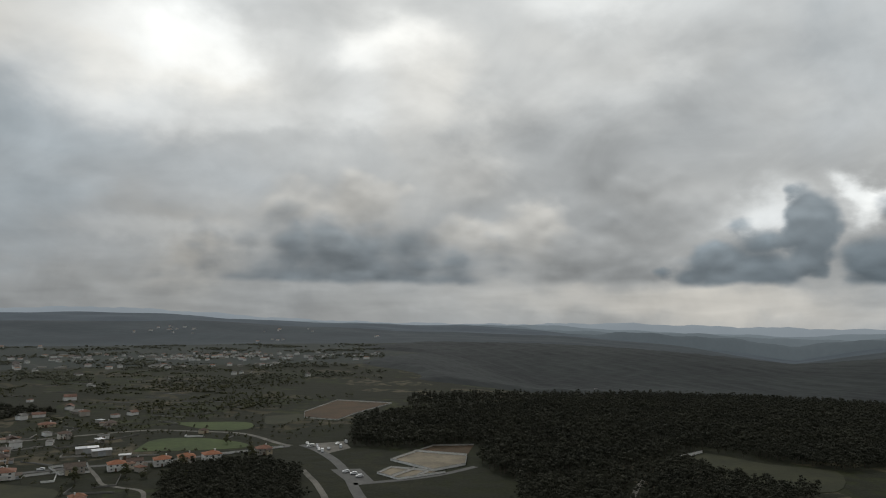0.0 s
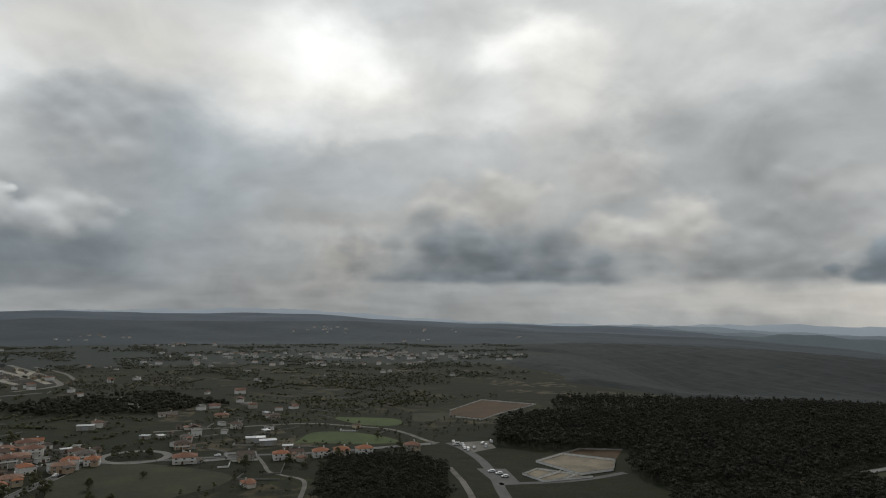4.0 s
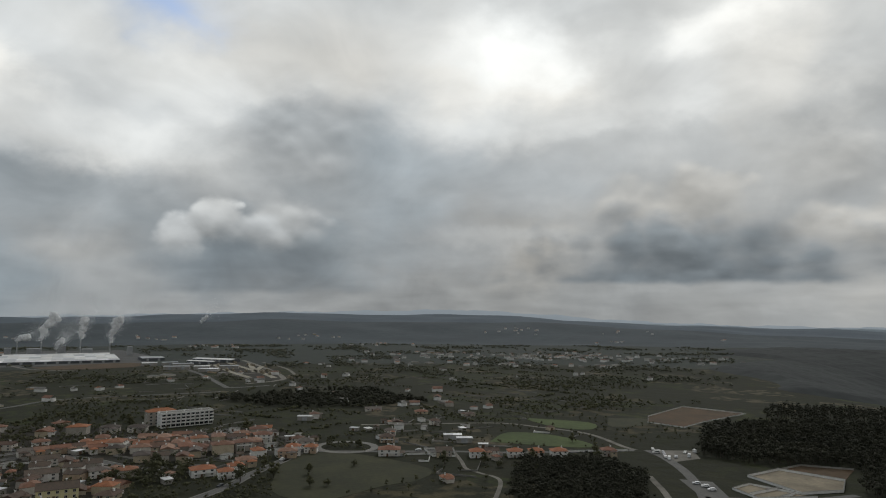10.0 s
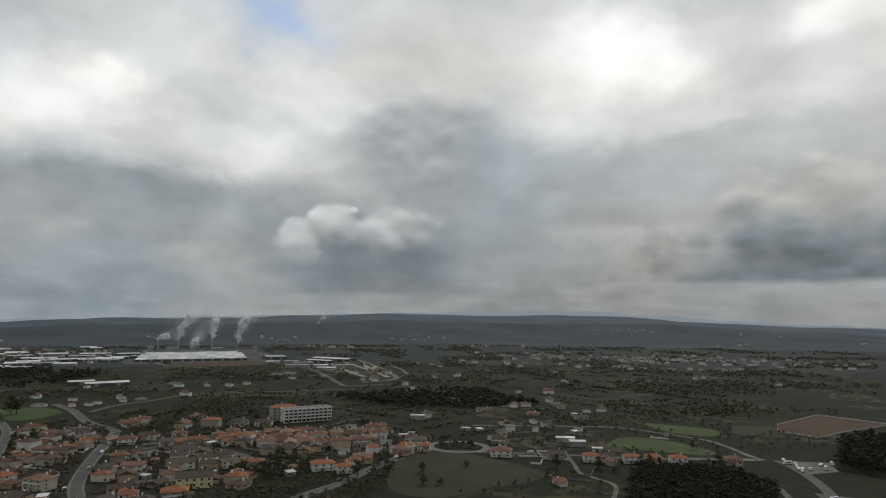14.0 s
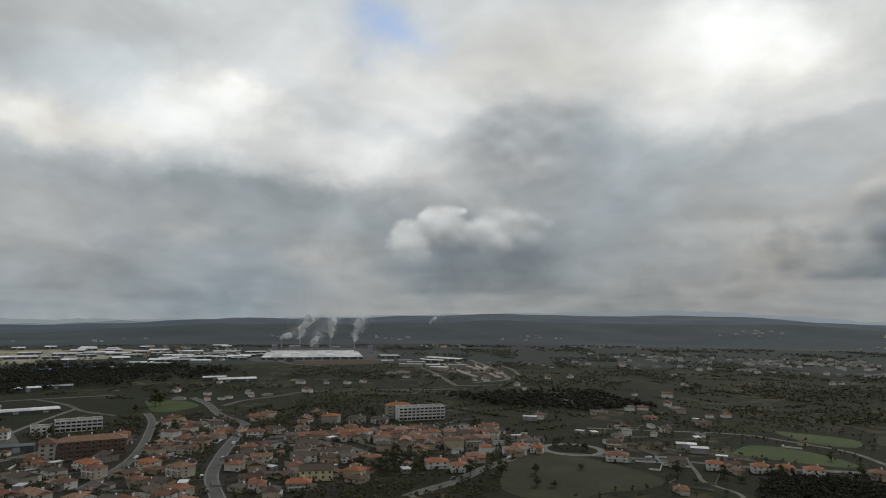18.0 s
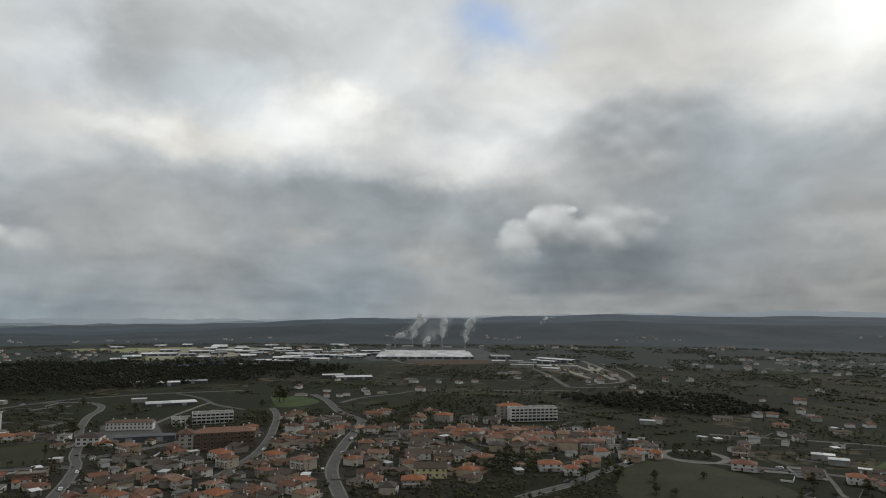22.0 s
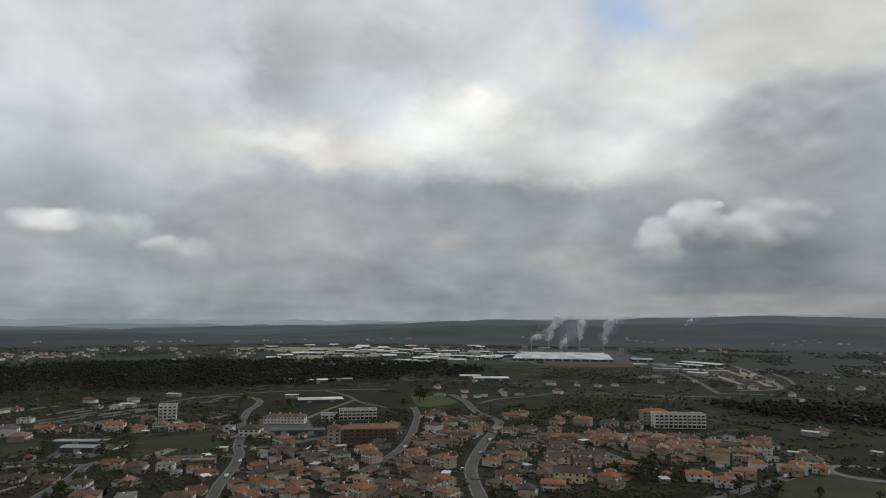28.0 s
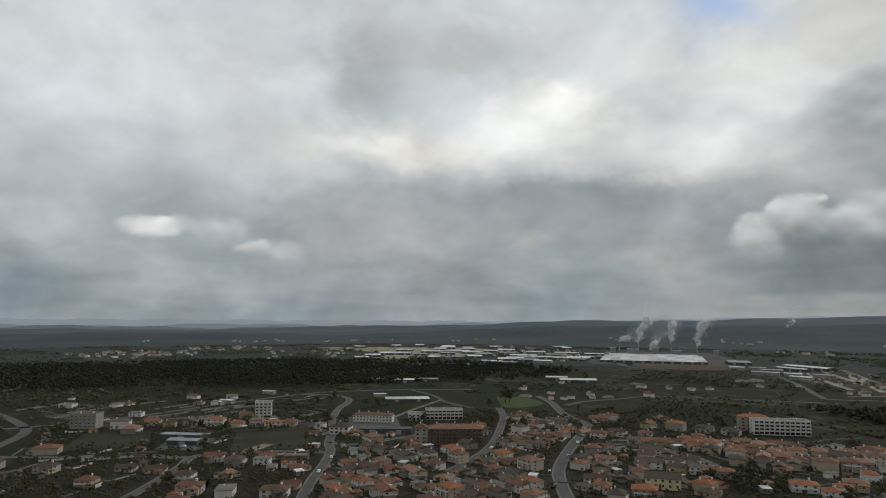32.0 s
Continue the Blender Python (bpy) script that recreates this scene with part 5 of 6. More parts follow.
def stack(tall, r=1.4):
    root = tagged(new("factory_chimney"), "tall slim factory chimney giving off steam", "chimney", "factory chimneys")
    bm = bmesh.new()
    tube(bm, 0, 0, -0.4, tall, r, r * 0.7, 12)
    part("shaft", bm, M_GREYMETAL, root)
    for k in (0.5, 0.9):
        bm = bmesh.new()
        tube(bm, 0, 0, tall * k, tall * k + 1.2, r * 1.05, r * 1.02, 12)
        part("band", bm, M_WHITE, root)
    bm = bmesh.new()
    tube(bm, 0, 0, -0.3, 2.5, r * 1.8, r * 1.5, 12)
    part("base", bm, M_KERB, root)
    return root


def billow(n, tall, lean, wide, seed, start=1.4, wisps=42000):
    """Steam: small lumps that grow and drift as they rise, thinning into loose flecks of mist."""
    rnd = np.random.RandomState(seed)
    base = bmesh.new()
    bmesh.ops.create_icosphere(base, subdivisions=3, radius=1.0)
    bv = np.array([v.co for v in base.verts])
    bf = np.array([[v.index for v in f.verts] for f in base.faces])
    base.free()
    lean = np.array([*lean, 0.0])
    gusts = rnd.rand(4) * 6.28

    def middle(t):
        sway = np.sin(t * 9 + gusts[0]) * 0.10 * t + np.sin(t * 21 + gusts[1]) * 0.04 * t
        return lean * (t ** 1.9 + sway)[..., None] + np.array([0, 0, tall]) * t[..., None]

    vs, fs = [], []
    for k in range(n):
        t = (k + rnd.rand() * 0.8) / n
        swell = 0.55 + 0.45 * abs(math.sin(t * 11 + gusts[2]))
        r = (start * 0.8 + wide * t ** 0.8 * rnd.uniform(0.40, 0.85)) * swell
        c = middle(np.array(t)) + rnd.normal(0, 0.30, 3) * (start * 0.5 + wide * 1.15 * t ** 0.8) * swell
        ph = rnd.rand(9) * 6.28
        d = 1 + 0.2 * np.sin(bv[:, 0] * 5 + ph[0]) * np.sin(bv[:, 1] * 5 + ph[1]) + 0.16 * np.sin(bv[:, 2] * 8 + ph[2]) * np.sin(bv[:, 0] * 9 + ph[3]) + 0.08 * np.sin(bv[:, 1] * 15 + ph[4])
        fs.append(bf + len(vs) * len(bv))
        vs.append(bv * d[:, None] * r * np.array([1, 1, 0.9]) + c)
    v, f = np.concatenate(vs), np.concatenate(fs)
    # flecks: a loose veil round the plume, drawn out far above and downwind
    t = rnd.rand(wisps) * 3.0
    c = middle(np.minimum(t, 1.0)) + (lean * 1.1 + np.array([0, 0, tall])) * np.maximum(t - 1, 0)[:, None] * 0.9
    band = np.sin(t * 13 + gusts[3])[:, None] * wide * 0.5 * np.array([0.6, 0.6, 0.2])
    c = c + band + rnd.normal(0, 1, (wisps, 3)) * (wide * (0.25 + 1.15 * t))[:, None] * np.array([0.75, 0.75, 0.55])
    a = rnd.normal(0, 1, (wisps, 3, 3))
    q = (c[:, None] + a * rnd.uniform(0.12, 0.30, (wisps, 1, 1))).reshape(-1, 3)
    q[:, 2] = np.maximum(q[:, 2], 0.1)
    me = raw_mesh("steam", np.concatenate([v, q]), np.concatenate([f, np.arange(len(q)).reshape(-1, 3) + len(v)]), [M_STEAM])
    me.polygons.foreach_set("use_smooth", np.ones(len(me.polygons), bool))
    return me


def on_bearing(b, r):
    return -math.sin(radians(b)) * r, math.cos(radians(b)) * r


for i, (b, r, tall, rise, sway, wide) in enumerate(((61.3, 1610, 32, 9, 24, 6.5), (59.8, 1600, 32, 50, 30, 10.5), (58.8, 1600, 15, 18, 14, 6), (57.25, 1600, 35, 42, 8, 9), (55.25, 1600, 26, 52, 27, 9))):
    x, y = on_bearing(b, r)
    put(stack(tall), x, y, 0)
    away = (math.cos(radians(b)) * sway * 0.7, math.sin(radians(b)) * sway * 0.7)
    s = tagged(new("steam_plume", billow(70, rise, away, wide, 10 + i, wisps=int(600 * rise))), "white billowing steam rising from the chimney", "steam", "steam plumes", "stuff")
    s.location = (x, y, tall + 0.5)
x, y = on_bearing(48.7, 2860)
s = tagged(new("steam_plume", billow(24, 26, (18, 12), 9, 50, wisps=5000)), "small far-off plume of white smoke", "steam", "steam plumes", "stuff")
s.location = (x, y, float(land_height(x, y)))

# timber works with long white roofs
put(shed(90, 26, 5.0, M_DARKMETAL, M_METAL, "long open timber shed with a white roof", 1.6, "timber_shed", "hall"), -985, 905, 8)
put(shed(60, 14, 5.0, M_DARKMETAL, M_METAL, "timber shed with a white roof", 1.2, "timber_shed", "hall"), -960, 850, 8)
for x, y, w, t in ((-840, 800, 30, 40), (-870, 770, 24, 40), (-820, 740, 30, 30), (-940, 790, 34, 60), (-985, 800, 26, 60), (-1000, 770, 24, 60), (-900, 745, 40, 45)):
    put(shed(w, 14, 5, M_STONE, chance.choice((M_METAL, M_GREYMETAL)), "workshop of the timber yard", 1.0, "workshop", "hall"), x, y, t)
for k in range(26):
    t = chance.random()
    x, y = -950 + 290 * t + chance.uniform(-40, 40), 905 - 200 * t + chance.uniform(-30, 30)
    n = chance.uniform(10, 26)
    bm = bmesh.new()
    for j in range(4):
        for i in range(4 - j):
            box(bm, -n / 2, n / 2, -2.2 + 1.1 * i + 0.55 * j, -1.2 + 1.1 * i + 0.55 * j, 0.9 * j, 0.9 * j + 0.85)
    put(tagged(part("timber_stack", bm, M_SAND), "stack of pale sawn timber in the yard", "timber", "timber stacks"), x, y, -38 + chance.uniform(-10, 10))

# industrial estate: many pale halls
estate = random.Random(9)
for b, r, w, d, pale in ((80.2, 1560, 70, 34, 1), (78.0, 1530, 30, 20, 0), (77.0, 1640, 55, 24, 1), (75.8, 1570, 34, 20, 0), (75.0, 1660, 60, 26, 1), (73.6, 1620, 50, 22, 0),
                         (72.6, 1560, 36, 20, 1), (71.8, 1680, 46, 24, 1), (70.6, 1600, 44, 22, 0), (69.8, 1500, 36, 20, 1), (69.0, 1350, 40, 20, 0), (68.4, 1650, 56, 24, 1),
                         (67.6, 1330, 34, 18, 1), (72.0, 1290, 40, 18, 1), (70.8, 1270, 46, 16, 0), (66.6, 1560, 50, 22, 0), (65.6, 1640, 60, 24, 1)):
    x, y = on_bearing(b, r)
    put(shed(w, d * 1.6, estate.uniform(3.5, 5), estate.choice((M_STONE, M_DARKMETAL, M_DARKMETAL)), M_METAL if pale else M_GREYMETAL,
             "pale sheet-metal hall of the industrial estate", 1.2, "warehouse", "hall"), x, y, b + estate.uniform(-14, 14))
for b, r, w, d, pale in ((74.0, 1200, 60, 16, 0), (76.2, 1225, 44, 14, 2), (78.0, 1180, 40, 12, 2), (66.0, 1420, 40, 18, 1), (67.0, 1450, 36, 18, 1), (64.6, 1400, 30, 16, 0),
                         (63.4, 1620, 46, 20, 1), (62.6, 1500, 30, 18, 0), (79.5, 905, 26, 14, 1), (77.6, 930, 34, 14, 0), (82.0, 920, 30, 12, 0), (64.0, 1480, 30, 16, 1), (68.8, 1430, 30, 16, 1), (70.2, 1420, 26, 14, 0)):
    x, y = on_bearing(b, r)
    put(shed(w, d * 1.4, estate.uniform(3.2, 4.6), M_DARKMETAL, (M_GREYMETAL, M_METAL, M_BLUE)[pale], "sheet-metal hall of the industrial estate", 1.0, "warehouse", "hall"), x, y, b + estate.uniform(-16, 16))

for k in range(24):
    b, r = estate.uniform(65, 84), estate.uniform(1360, 2050)
    x, y = on_bearing(b, r)
    put(shed(estate.uniform(24, 44), estate.uniform(28, 50), estate.uniform(3.5, 5), M_DARKMETAL, M_METAL, "pale sheet-metal hall of the industrial estate", 1.8, "warehouse", "hall"), x, y, b + estate.uniform(-14, 14))

# far villages: bearing and distance of the middle, how many, how wide apart
far_rng = random.Random(21)


FAR = {}


def stand_far(kind, x, y, turn):
    s = far_rng.uniform(0.75, 1.05) * (0.75 if math.hypot(x, y) < 1000 else 1.0)
    m = pose(x, y, float(land_height(x, y)), 0, 0, turn) @ Matrix.Diagonal((s, s, s * 0.9, 1))
    if kind not in FAR:
        w, d, fl = {"cot": (10, 8, 1), "farm": (14, 9, 2), "byre": (18, 9, 1)}[kind]
        root = tagged(new("village_house"), "far-off pale house with a tile roof", "house", "houses of the far villages")
        part("wall", boxes((-w / 2, w / 2, -d / 2, d / 2, -3, 2.9 * fl + 0.4)), M_WHITE if kind != "byre" else M_WALL, root)
        part("roof", roof_mesh(w, d, 2.9 * fl + 0.4, 1.9, True), M_KERB if kind == "byre" else M_TILE, root)
        root.matrix_basis = m
        FAR[kind] = root
        return root
    return copy_thing(FAR[kind], m)


for b, r, n, across, deep in ((18.0, 1500, 22, 160, 120), (13.0, 1430, 12, 190, 90), (24.0, 1480, 10, 120, 80), (29.5, 1560, 12, 140, 60), (34.0, 1250, 10, 150, 60),
                              (20.0, 1240, 12, 130, 60), (14.0, 2300, 4, 60, 60), (22.0, 2700, 5, 80, 60), (40.0, 2400, 3, 60, 80), (100.0, 1650, 18, 110, 120), (93.0, 1900, 7, 80, 60), (87.5, 1500, 6, 120, 80),
                              (82.0, 1750, 8, 120, 100), (74.0, 2300, 5, 120, 100), (62.0, 2500, 3, 90, 80), (52.0, 2300, 2, 60, 80), (6.0, 2500, 2, 50, 60),
                              (46.0, 1050, 8, 90, 40), (36.0, 760, 3, 90, 60), (31.0, 700, 3, 80, 50), (60.5, 900, 5, 60, 30), (64.0, 760, 7, 70, 30)):
    for k in range(n):
        q, rr = b + math.degrees(far_rng.gauss(0, across * 0.5) / r), r + far_rng.gauss(0, deep * 0.6)
        x, y = on_bearing(q, rr)
        stand_far(far_rng.choice(("cot", "farm", "farm", "byre")), x, y, far_rng.uniform(0, 180))
        free(x, y, 17)



# hamlets strewn over the plain, too many and too far to count
strewn = np.random.RandomState(31)
HV = np.array([(-1, -1, 0), (1, -1, 0), (1, 1, 0), (-1, 1, 0), (-1, -1, 1), (1, -1, 1), (1, 1, 1), (-1, 1, 1), (-1.1, 0, 1.55), (1.1, 0, 1.55),
               (-1.1, -1.15, 0.95), (1.1, -1.15, 0.95), (1.1, 1.15, 0.95), (-1.1, 1.15, 0.95)], float)
HF = np.array([(0, 1, 5), (0, 5, 4), (1, 2, 6), (1, 6, 5), (2, 3, 7), (2, 7, 6), (3, 0, 4), (3, 4, 7), (4, 7, 8), (5, 9, 6), (10, 11, 9), (10, 9, 8), (12, 13, 8), (12, 8, 9)])


def hamlets(groups, label):
    vs, fs = [], []
    for b, r, n, across, deep in groups:
        for _ in range(n):
            x, y = on_bearing(b + math.degrees(strewn.normal(0, across) / r), r + strewn.normal(0, deep))
            if any(within(np.array([(x, y)]), o)[0] for o in OPEN_LAND):
                continue
            a, w, d, h = strewn.uniform(0, 3.14), strewn.uniform(2.8, 6.5), strewn.uniform(2.5, 4), strewn.uniform(2.5, 5)
            p = HV * np.array([w, d, h])
            p = np.c_[p[:, 0] * math.cos(a) - p[:, 1] * math.sin(a) + x, p[:, 0] * math.sin(a) + p[:, 1] * math.cos(a) + y, p[:, 2] + float(land_height(x, y)) - 0.4]
            fs.append(HF + 14 * len(vs))
            vs.append(p)
            free(x, y, 8)
    slots = np.concatenate([[0] * 10 + [1 + k % 2] * 4 for k in range(len(vs))])
    return tagged(new("far_hamlet", raw_mesh("far_hamlet", np.concatenate(vs), np.concatenate(fs), [M_WHITE, M_TILE, M_KERB], slots)), label, "houses", kind="stuff")


hamlets(((18, 1500, 30, 90, 60), (13, 1450, 12, 110, 60), (26, 1450, 14, 120, 60), (32, 1350, 10, 120, 90), (22, 1150, 6, 120, 60), (8, 1500, 10, 90, 60), (-12, 1250, 4, 50, 40)), "small pale houses of the far village")
hamlets(((14, 2700, 5, 60, 40), (22, 2600, 8, 60, 40), (40, 2300, 6, 60, 60), (34, 2000, 8, 70, 50), (48, 1900, 10, 60, 50), (52, 2400, 4, 60, 60)), "specks of houses on the hazy plain")
hamlets(((100, 1650, 34, 60, 60), (94, 1850, 14, 60, 60), (88, 1600, 8, 90, 70), (82, 1850, 8, 60, 60), (76, 1750, 40, 110, 80), (70, 1750, 40, 110, 80), (66, 1500, 30, 60, 60), (90, 2300, 16, 200, 60)), "pale houses round the industrial estate")
hamlets(((36, 820, 5, 80, 60), (30, 720, 4, 60, 50), (44, 980, 8, 70, 60), (60, 900, 3, 40, 30), (66, 820, 4, 50, 30), (98, 720, 4, 60, 40)), "scattered farm buildings between the fields")
# ---------------------------------------------------------------- trees and scrub
_ico = bmesh.new()
bmesh.ops.create_icosphere(_ico, subdivisions=1, radius=1.0)
ICO_V = np.array([v.co for v in _ico.verts])
ICO_F = np.array([[v.index for v in f.verts] for f in _ico.faces])
_ico.free()


def leaf_cloud(rnd, centres, heights, spreads, leaves, size, low=0.3, lumps=5, girth=0.30):
    """A crown of uneven leaf masses with loose sprays of leaves round them, ragged and with gaps."""
    n = len(centres)
    mids = rnd.normal(0, 1, (n, lumps, 3)) * np.array([0.26, 0.26, 0.17])
    mid = low + (1 - low) * 0.52

    def placed(off):
        taper = 1.0 - 0.55 * np.clip(off[..., 2:3] * 1.6 + 0.2, -0.3, 1)
        c = np.empty(off.shape)
        c[..., :2] = centres[:, None, :2] + off[..., :2] * taper * spreads[:, None, None]
        c[..., 2] = centres[:, None, 2] + heights[:, None] * np.clip(mid + off[..., 2] * 0.95, low * 0.6, 1.0)
        return c

    heart = placed(mids).reshape(-1, 3)
    big = np.repeat(spreads, lumps)[:, None, None] * girth * rnd.uniform(0.45, 0.9, (n * lumps, 1, 1))
    jag = 1 + rnd.uniform(-0.45, 0.4, (n * lumps, len(ICO_V), 1))
    lv = heart[:, None] + ICO_V[None] * big * jag * np.array([1, 1, 0.8])
    lf = (ICO_F[None] + (np.arange(n * lumps) * len(ICO_V))[:, None, None]).reshape(-1, 3)
    lv = lv.reshape(-1, 3)
    which = rnd.randint(0, lumps, (n, leaves))
    off = np.take_along_axis(mids, which[..., None].repeat(3, -1), 1)
    out = rnd.normal(0, 1, (n, leaves, 3))
    out /= np.linalg.norm(out, axis=-1, keepdims=True)
    c = placed(off + out * np.array([1, 1, 0.7]) * girth * rnd.uniform(0.6, 1.75, (n, leaves, 1))).reshape(-1, 3)
    u = rnd.normal(0, 1, c.shape)
    u /= np.linalg.norm(u, axis=1, keepdims=True)
    v = np.cross(u, rnd.normal(0, 1, c.shape))
    v /= np.linalg.norm(v, axis=1, keepdims=True) + 1e-6
    s = (size * rnd.uniform(0.6, 1.4, len(c)) * np.repeat(spreads, leaves))[:, None]
    q = np.stack([c - u * s, c - v * s * 0.7, c + u * s], 1).reshape(-1, 3)
    return np.concatenate([lv, q]), np.concatenate([lf, np.arange(len(q)).reshape(-1, 3) + len(lv)])


def trunk_prisms(centres, heights, thick, top=0.6):
    ang = np.arange(4) * math.pi / 2
    ring = np.stack([np.cos(ang), np.sin(ang), 0 * ang], 1)
    lo = centres[:, None] + ring[None] * (heights * thick)[:, None, None] - np.array([0, 0, 0.3])
    hi = centres[:, None] + ring[None] * (heights * thick * 0.4)[:, None, None]
    hi[..., 2] += (heights * top)[:, None]
    v = np.concatenate([lo, hi], 1).reshape(-1, 3)
    k = np.arange(len(centres))[:, None, None] * 8
    f = np.array([[i, (i + 1) % 4, 4 + (i + 1) % 4, 4 + i] for i in range(4)])[None] + k
    f = f.reshape(-1, 4)
    return v, np.concatenate([f[:, :3], f[:, (0, 2, 3)]])


def blocked(xy, margin=1.5):
    """Points that would stand on a road, in a house or on an open field."""
    bad = np.zeros(len(xy), bool)
    if len(xy) == 0:
        return bad
    for pts, half in ROAD_LINES:
        a, b = pts[:-1], pts[1:]
        near = (np.abs(xy[:, 0] - pts[:, 0].mean()) < np.ptp(pts[:, 0]) / 2 + 20) & (np.abs(xy[:, 1] - pts[:, 1].mean()) < np.ptp(pts[:, 1]) / 2 + 20)
        idx = np.where(near)[0]
        if len(idx) == 0:
            continue
        p = xy[idx][:, None]
        t = np.clip(((p - a) * (b - a)).sum(-1) / (((b - a) ** 2).sum(-1) + 1e-9), 0, 1)
        d = np.linalg.norm(a + t[..., None] * (b - a) - p, axis=-1).min(1)
        bad[idx] |= d < half + margin + 1.0
    h = np.array(HOUSES)
    lo, hi = xy.min(0) - 60, xy.max(0) + 60
    h = h[(h[:, 0] > lo[0]) & (h[:, 0] < hi[0]) & (h[:, 1] > lo[1]) & (h[:, 1] < hi[1])]
    for x, y, r in h:
        bad |= (xy[:, 0] - x) ** 2 + (xy[:, 1] - y) ** 2 < (r + margin) ** 2
    for o in OPEN_LAND:
        bad |= within(xy, o)
    return bad


def wood(name, outline, gap, tall, leaves, size, mats, label, seed, wide=0.5, thin=1.0, lumps=5, girth=0.30, clump=None):
    """Trees of one wood: trunks and leaf clumps in one object."""
    rnd = np.random.RandomState(seed)
    o = np.asarray(outline, float)
    lo, hi = o.min(0), o.max(0)
    gx = np.arange(lo[0], hi[0], gap)
    gy = np.arange(lo[1], hi[1], gap)
    xy = np.stack(np.meshgrid(gx, gy), -1).reshape(-1, 2) + rnd.uniform(-0.48, 0.48, (len(gx) * len(gy), 2)) * gap
    edge = 0.5 + 0.5 * np.sin(xy[:, 0] / 23.0 + seed) * np.sin(xy[:, 1] / 31.0 + 2 * seed)
    keep = within(xy, o) & (rnd.rand(len(xy)) < thin * (0.75 + 0.5 * edge))
    if clump is not None:
        x, y = xy.T
        drift = (np.sin(x / 47 + 1.3 * np.sin(y / 61)) + np.sin(y / 39 + 1.7 * np.sin(x / 83) + seed) + 0.7 * np.sin((x + y) / 23 + seed) + 0.6 * np.sin((x - y) / 17) + rnd.normal(0, 0.35, len(xy)))
        keep &= drift > clump
    xy = xy[keep]
    xy = xy[~blocked(xy)]
    if len(xy) == 0:
        return None
    h = tall * (rnd.uniform(0.74, 1.2, len(xy)) if mats is PINES else rnd.uniform(0.6, 1.25, len(xy)))
    c = np.c_[xy, land_height(xy[:, 0], xy[:, 1])]
    lv, lf = leaf_cloud(rnd, c, h, h * wide, max(6, int(leaves * (1.1 if size < 0.135 else 0.35))), size * 0.75, lumps=lumps, girth=girth)
    tv, tf = trunk_prisms(c, h, 0.022)
    me = raw_mesh(name, np.concatenate([lv, tv]), np.concatenate([lf, tf + len(lv)]), mats, np.r_[np.zeros(len(lf)), np.ones(len(tf))])
    return tagged(new(name, me), label, "woodland", kind="stuff")


PINES, LEAVES = (M_PINE, M_BARK), (M_LEAF, M_BARK)
wood("pine_wood", [(-64, 468), (-72, 572), (-30, 610), (90, 697), (300, 760), (496, 716), (400, 560), (328, 476), (171, 459), (95, 384), (40, 372), (24, 400), (26, 476), (-32, 456)],
     4.8, 8.5, 58, 0.115, PINES, "dark dense pine wood on the valley slope", 3, 0.95, girth=0.19, lumps=4)
wood("pine_wood", [(500, 716), (260, 760), (90, 700), (-40, 640), (-30, 720), (140, 790), (300, 830), (560, 800)], 6.5, 10, 60, 0.11, PINES, "dark pine wood along the brow of the valley", 4, 0.6, girth=0.2, lumps=7)
wood("oak_wood", [(-128, 300), (-158, 388), (-114, 416), (-84, 390), (-64, 318)], 3.9, 6, 60, 0.11, PINES, "dark dense wood below the village row", 5, 1.0, girth=0.17, lumps=7)
wood("pine_wood", [(36, 360), (100, 380), (170, 440), (150, 390), (168, 360), (200, 350), (120, 280), (40, 300)], 4.4, 7.5, 60, 0.11, PINES, "dark pine wood below the valley track", 6, 0.9, girth=0.17, lumps=7)
wood("pine_wood", [(174, 452), (330, 476), (300, 420), (236, 398)], 4.5, 7.5, 60, 0.11, PINES, "dark pine wood beside the fallow field", 16, 0.9, girth=0.17, lumps=7)
wood("pine_wood", [(-860, -330), (-1232, -469), (-1320, -143), (-1330, 164), (-1130, 430), (-990, 470), (-870, 310), (-900, 200), (-850, 100), (-860, -28)], 9.5, 9, 36, 0.13, PINES, "broad dark belt of mixed woods", 7, 1.05, girth=0.22, lumps=4, clump=-1.5)
wood("mixed_wood", [(-560, 505), (-473, 664), (-340, 600), (-373, 542), (-447, 496)], 7, 6, 60, 0.13, PINES, "dark belt of trees beyond the fields", 8, 0.85, girth=0.4)
wood("mixed_wood", [(-354, 252), (-326, 284), (-300, 258), (-312, 229), (-340, 232)], 5.0, 6, 130, 0.09, LEAVES, "dark grove of garden trees", 9, 0.65)
wood("mixed_wood", [(-700, 500), (-780, 560), (-560, 800), (-420, 800), (-480, 670)], 10, 5, 50, 0.14, LEAVES, "scattered dark trees below the timber yard", 10, 0.8, thin=0.9, clump=0.4)
wood("mixed_wood", [(-330, 560), (-420, 780), (-200, 900), (-60, 760), (-120, 715), (-180, 610)], 9, 5, 50, 0.14, LEAVES, "scattered dark trees beyond the meadow", 11, 0.8, thin=0.9, clump=0.4)
wood("mixed_wood", [(-640, 300), (-700, 480), (-620, 560), (-500, 480), (-470, 420), (-520, 340)], 9, 4.5, 50, 0.14, LEAVES, "scrub and trees behind the apartment block", 12, 0.8, thin=0.9, clump=0.4)
wood("mixed_wood", [(-900, 500), (-1020, 620), (-860, 760), (-700, 600)], 13, 4.5, 40, 0.15, LEAVES, "scrubby trees on the slope", 13, 0.8, thin=0.35)
wood("garden_trees", [(-290, -120), (-600, -180), (-610, 60), (-560, 300), (-400, 400), (-270, 380), (-230, 230), (-280, 60)], 4.6, 3.8, 32, 0.13, LEAVES, "garden trees and shrubs between the houses", 14, 0.9, thin=0.85, lumps=3)
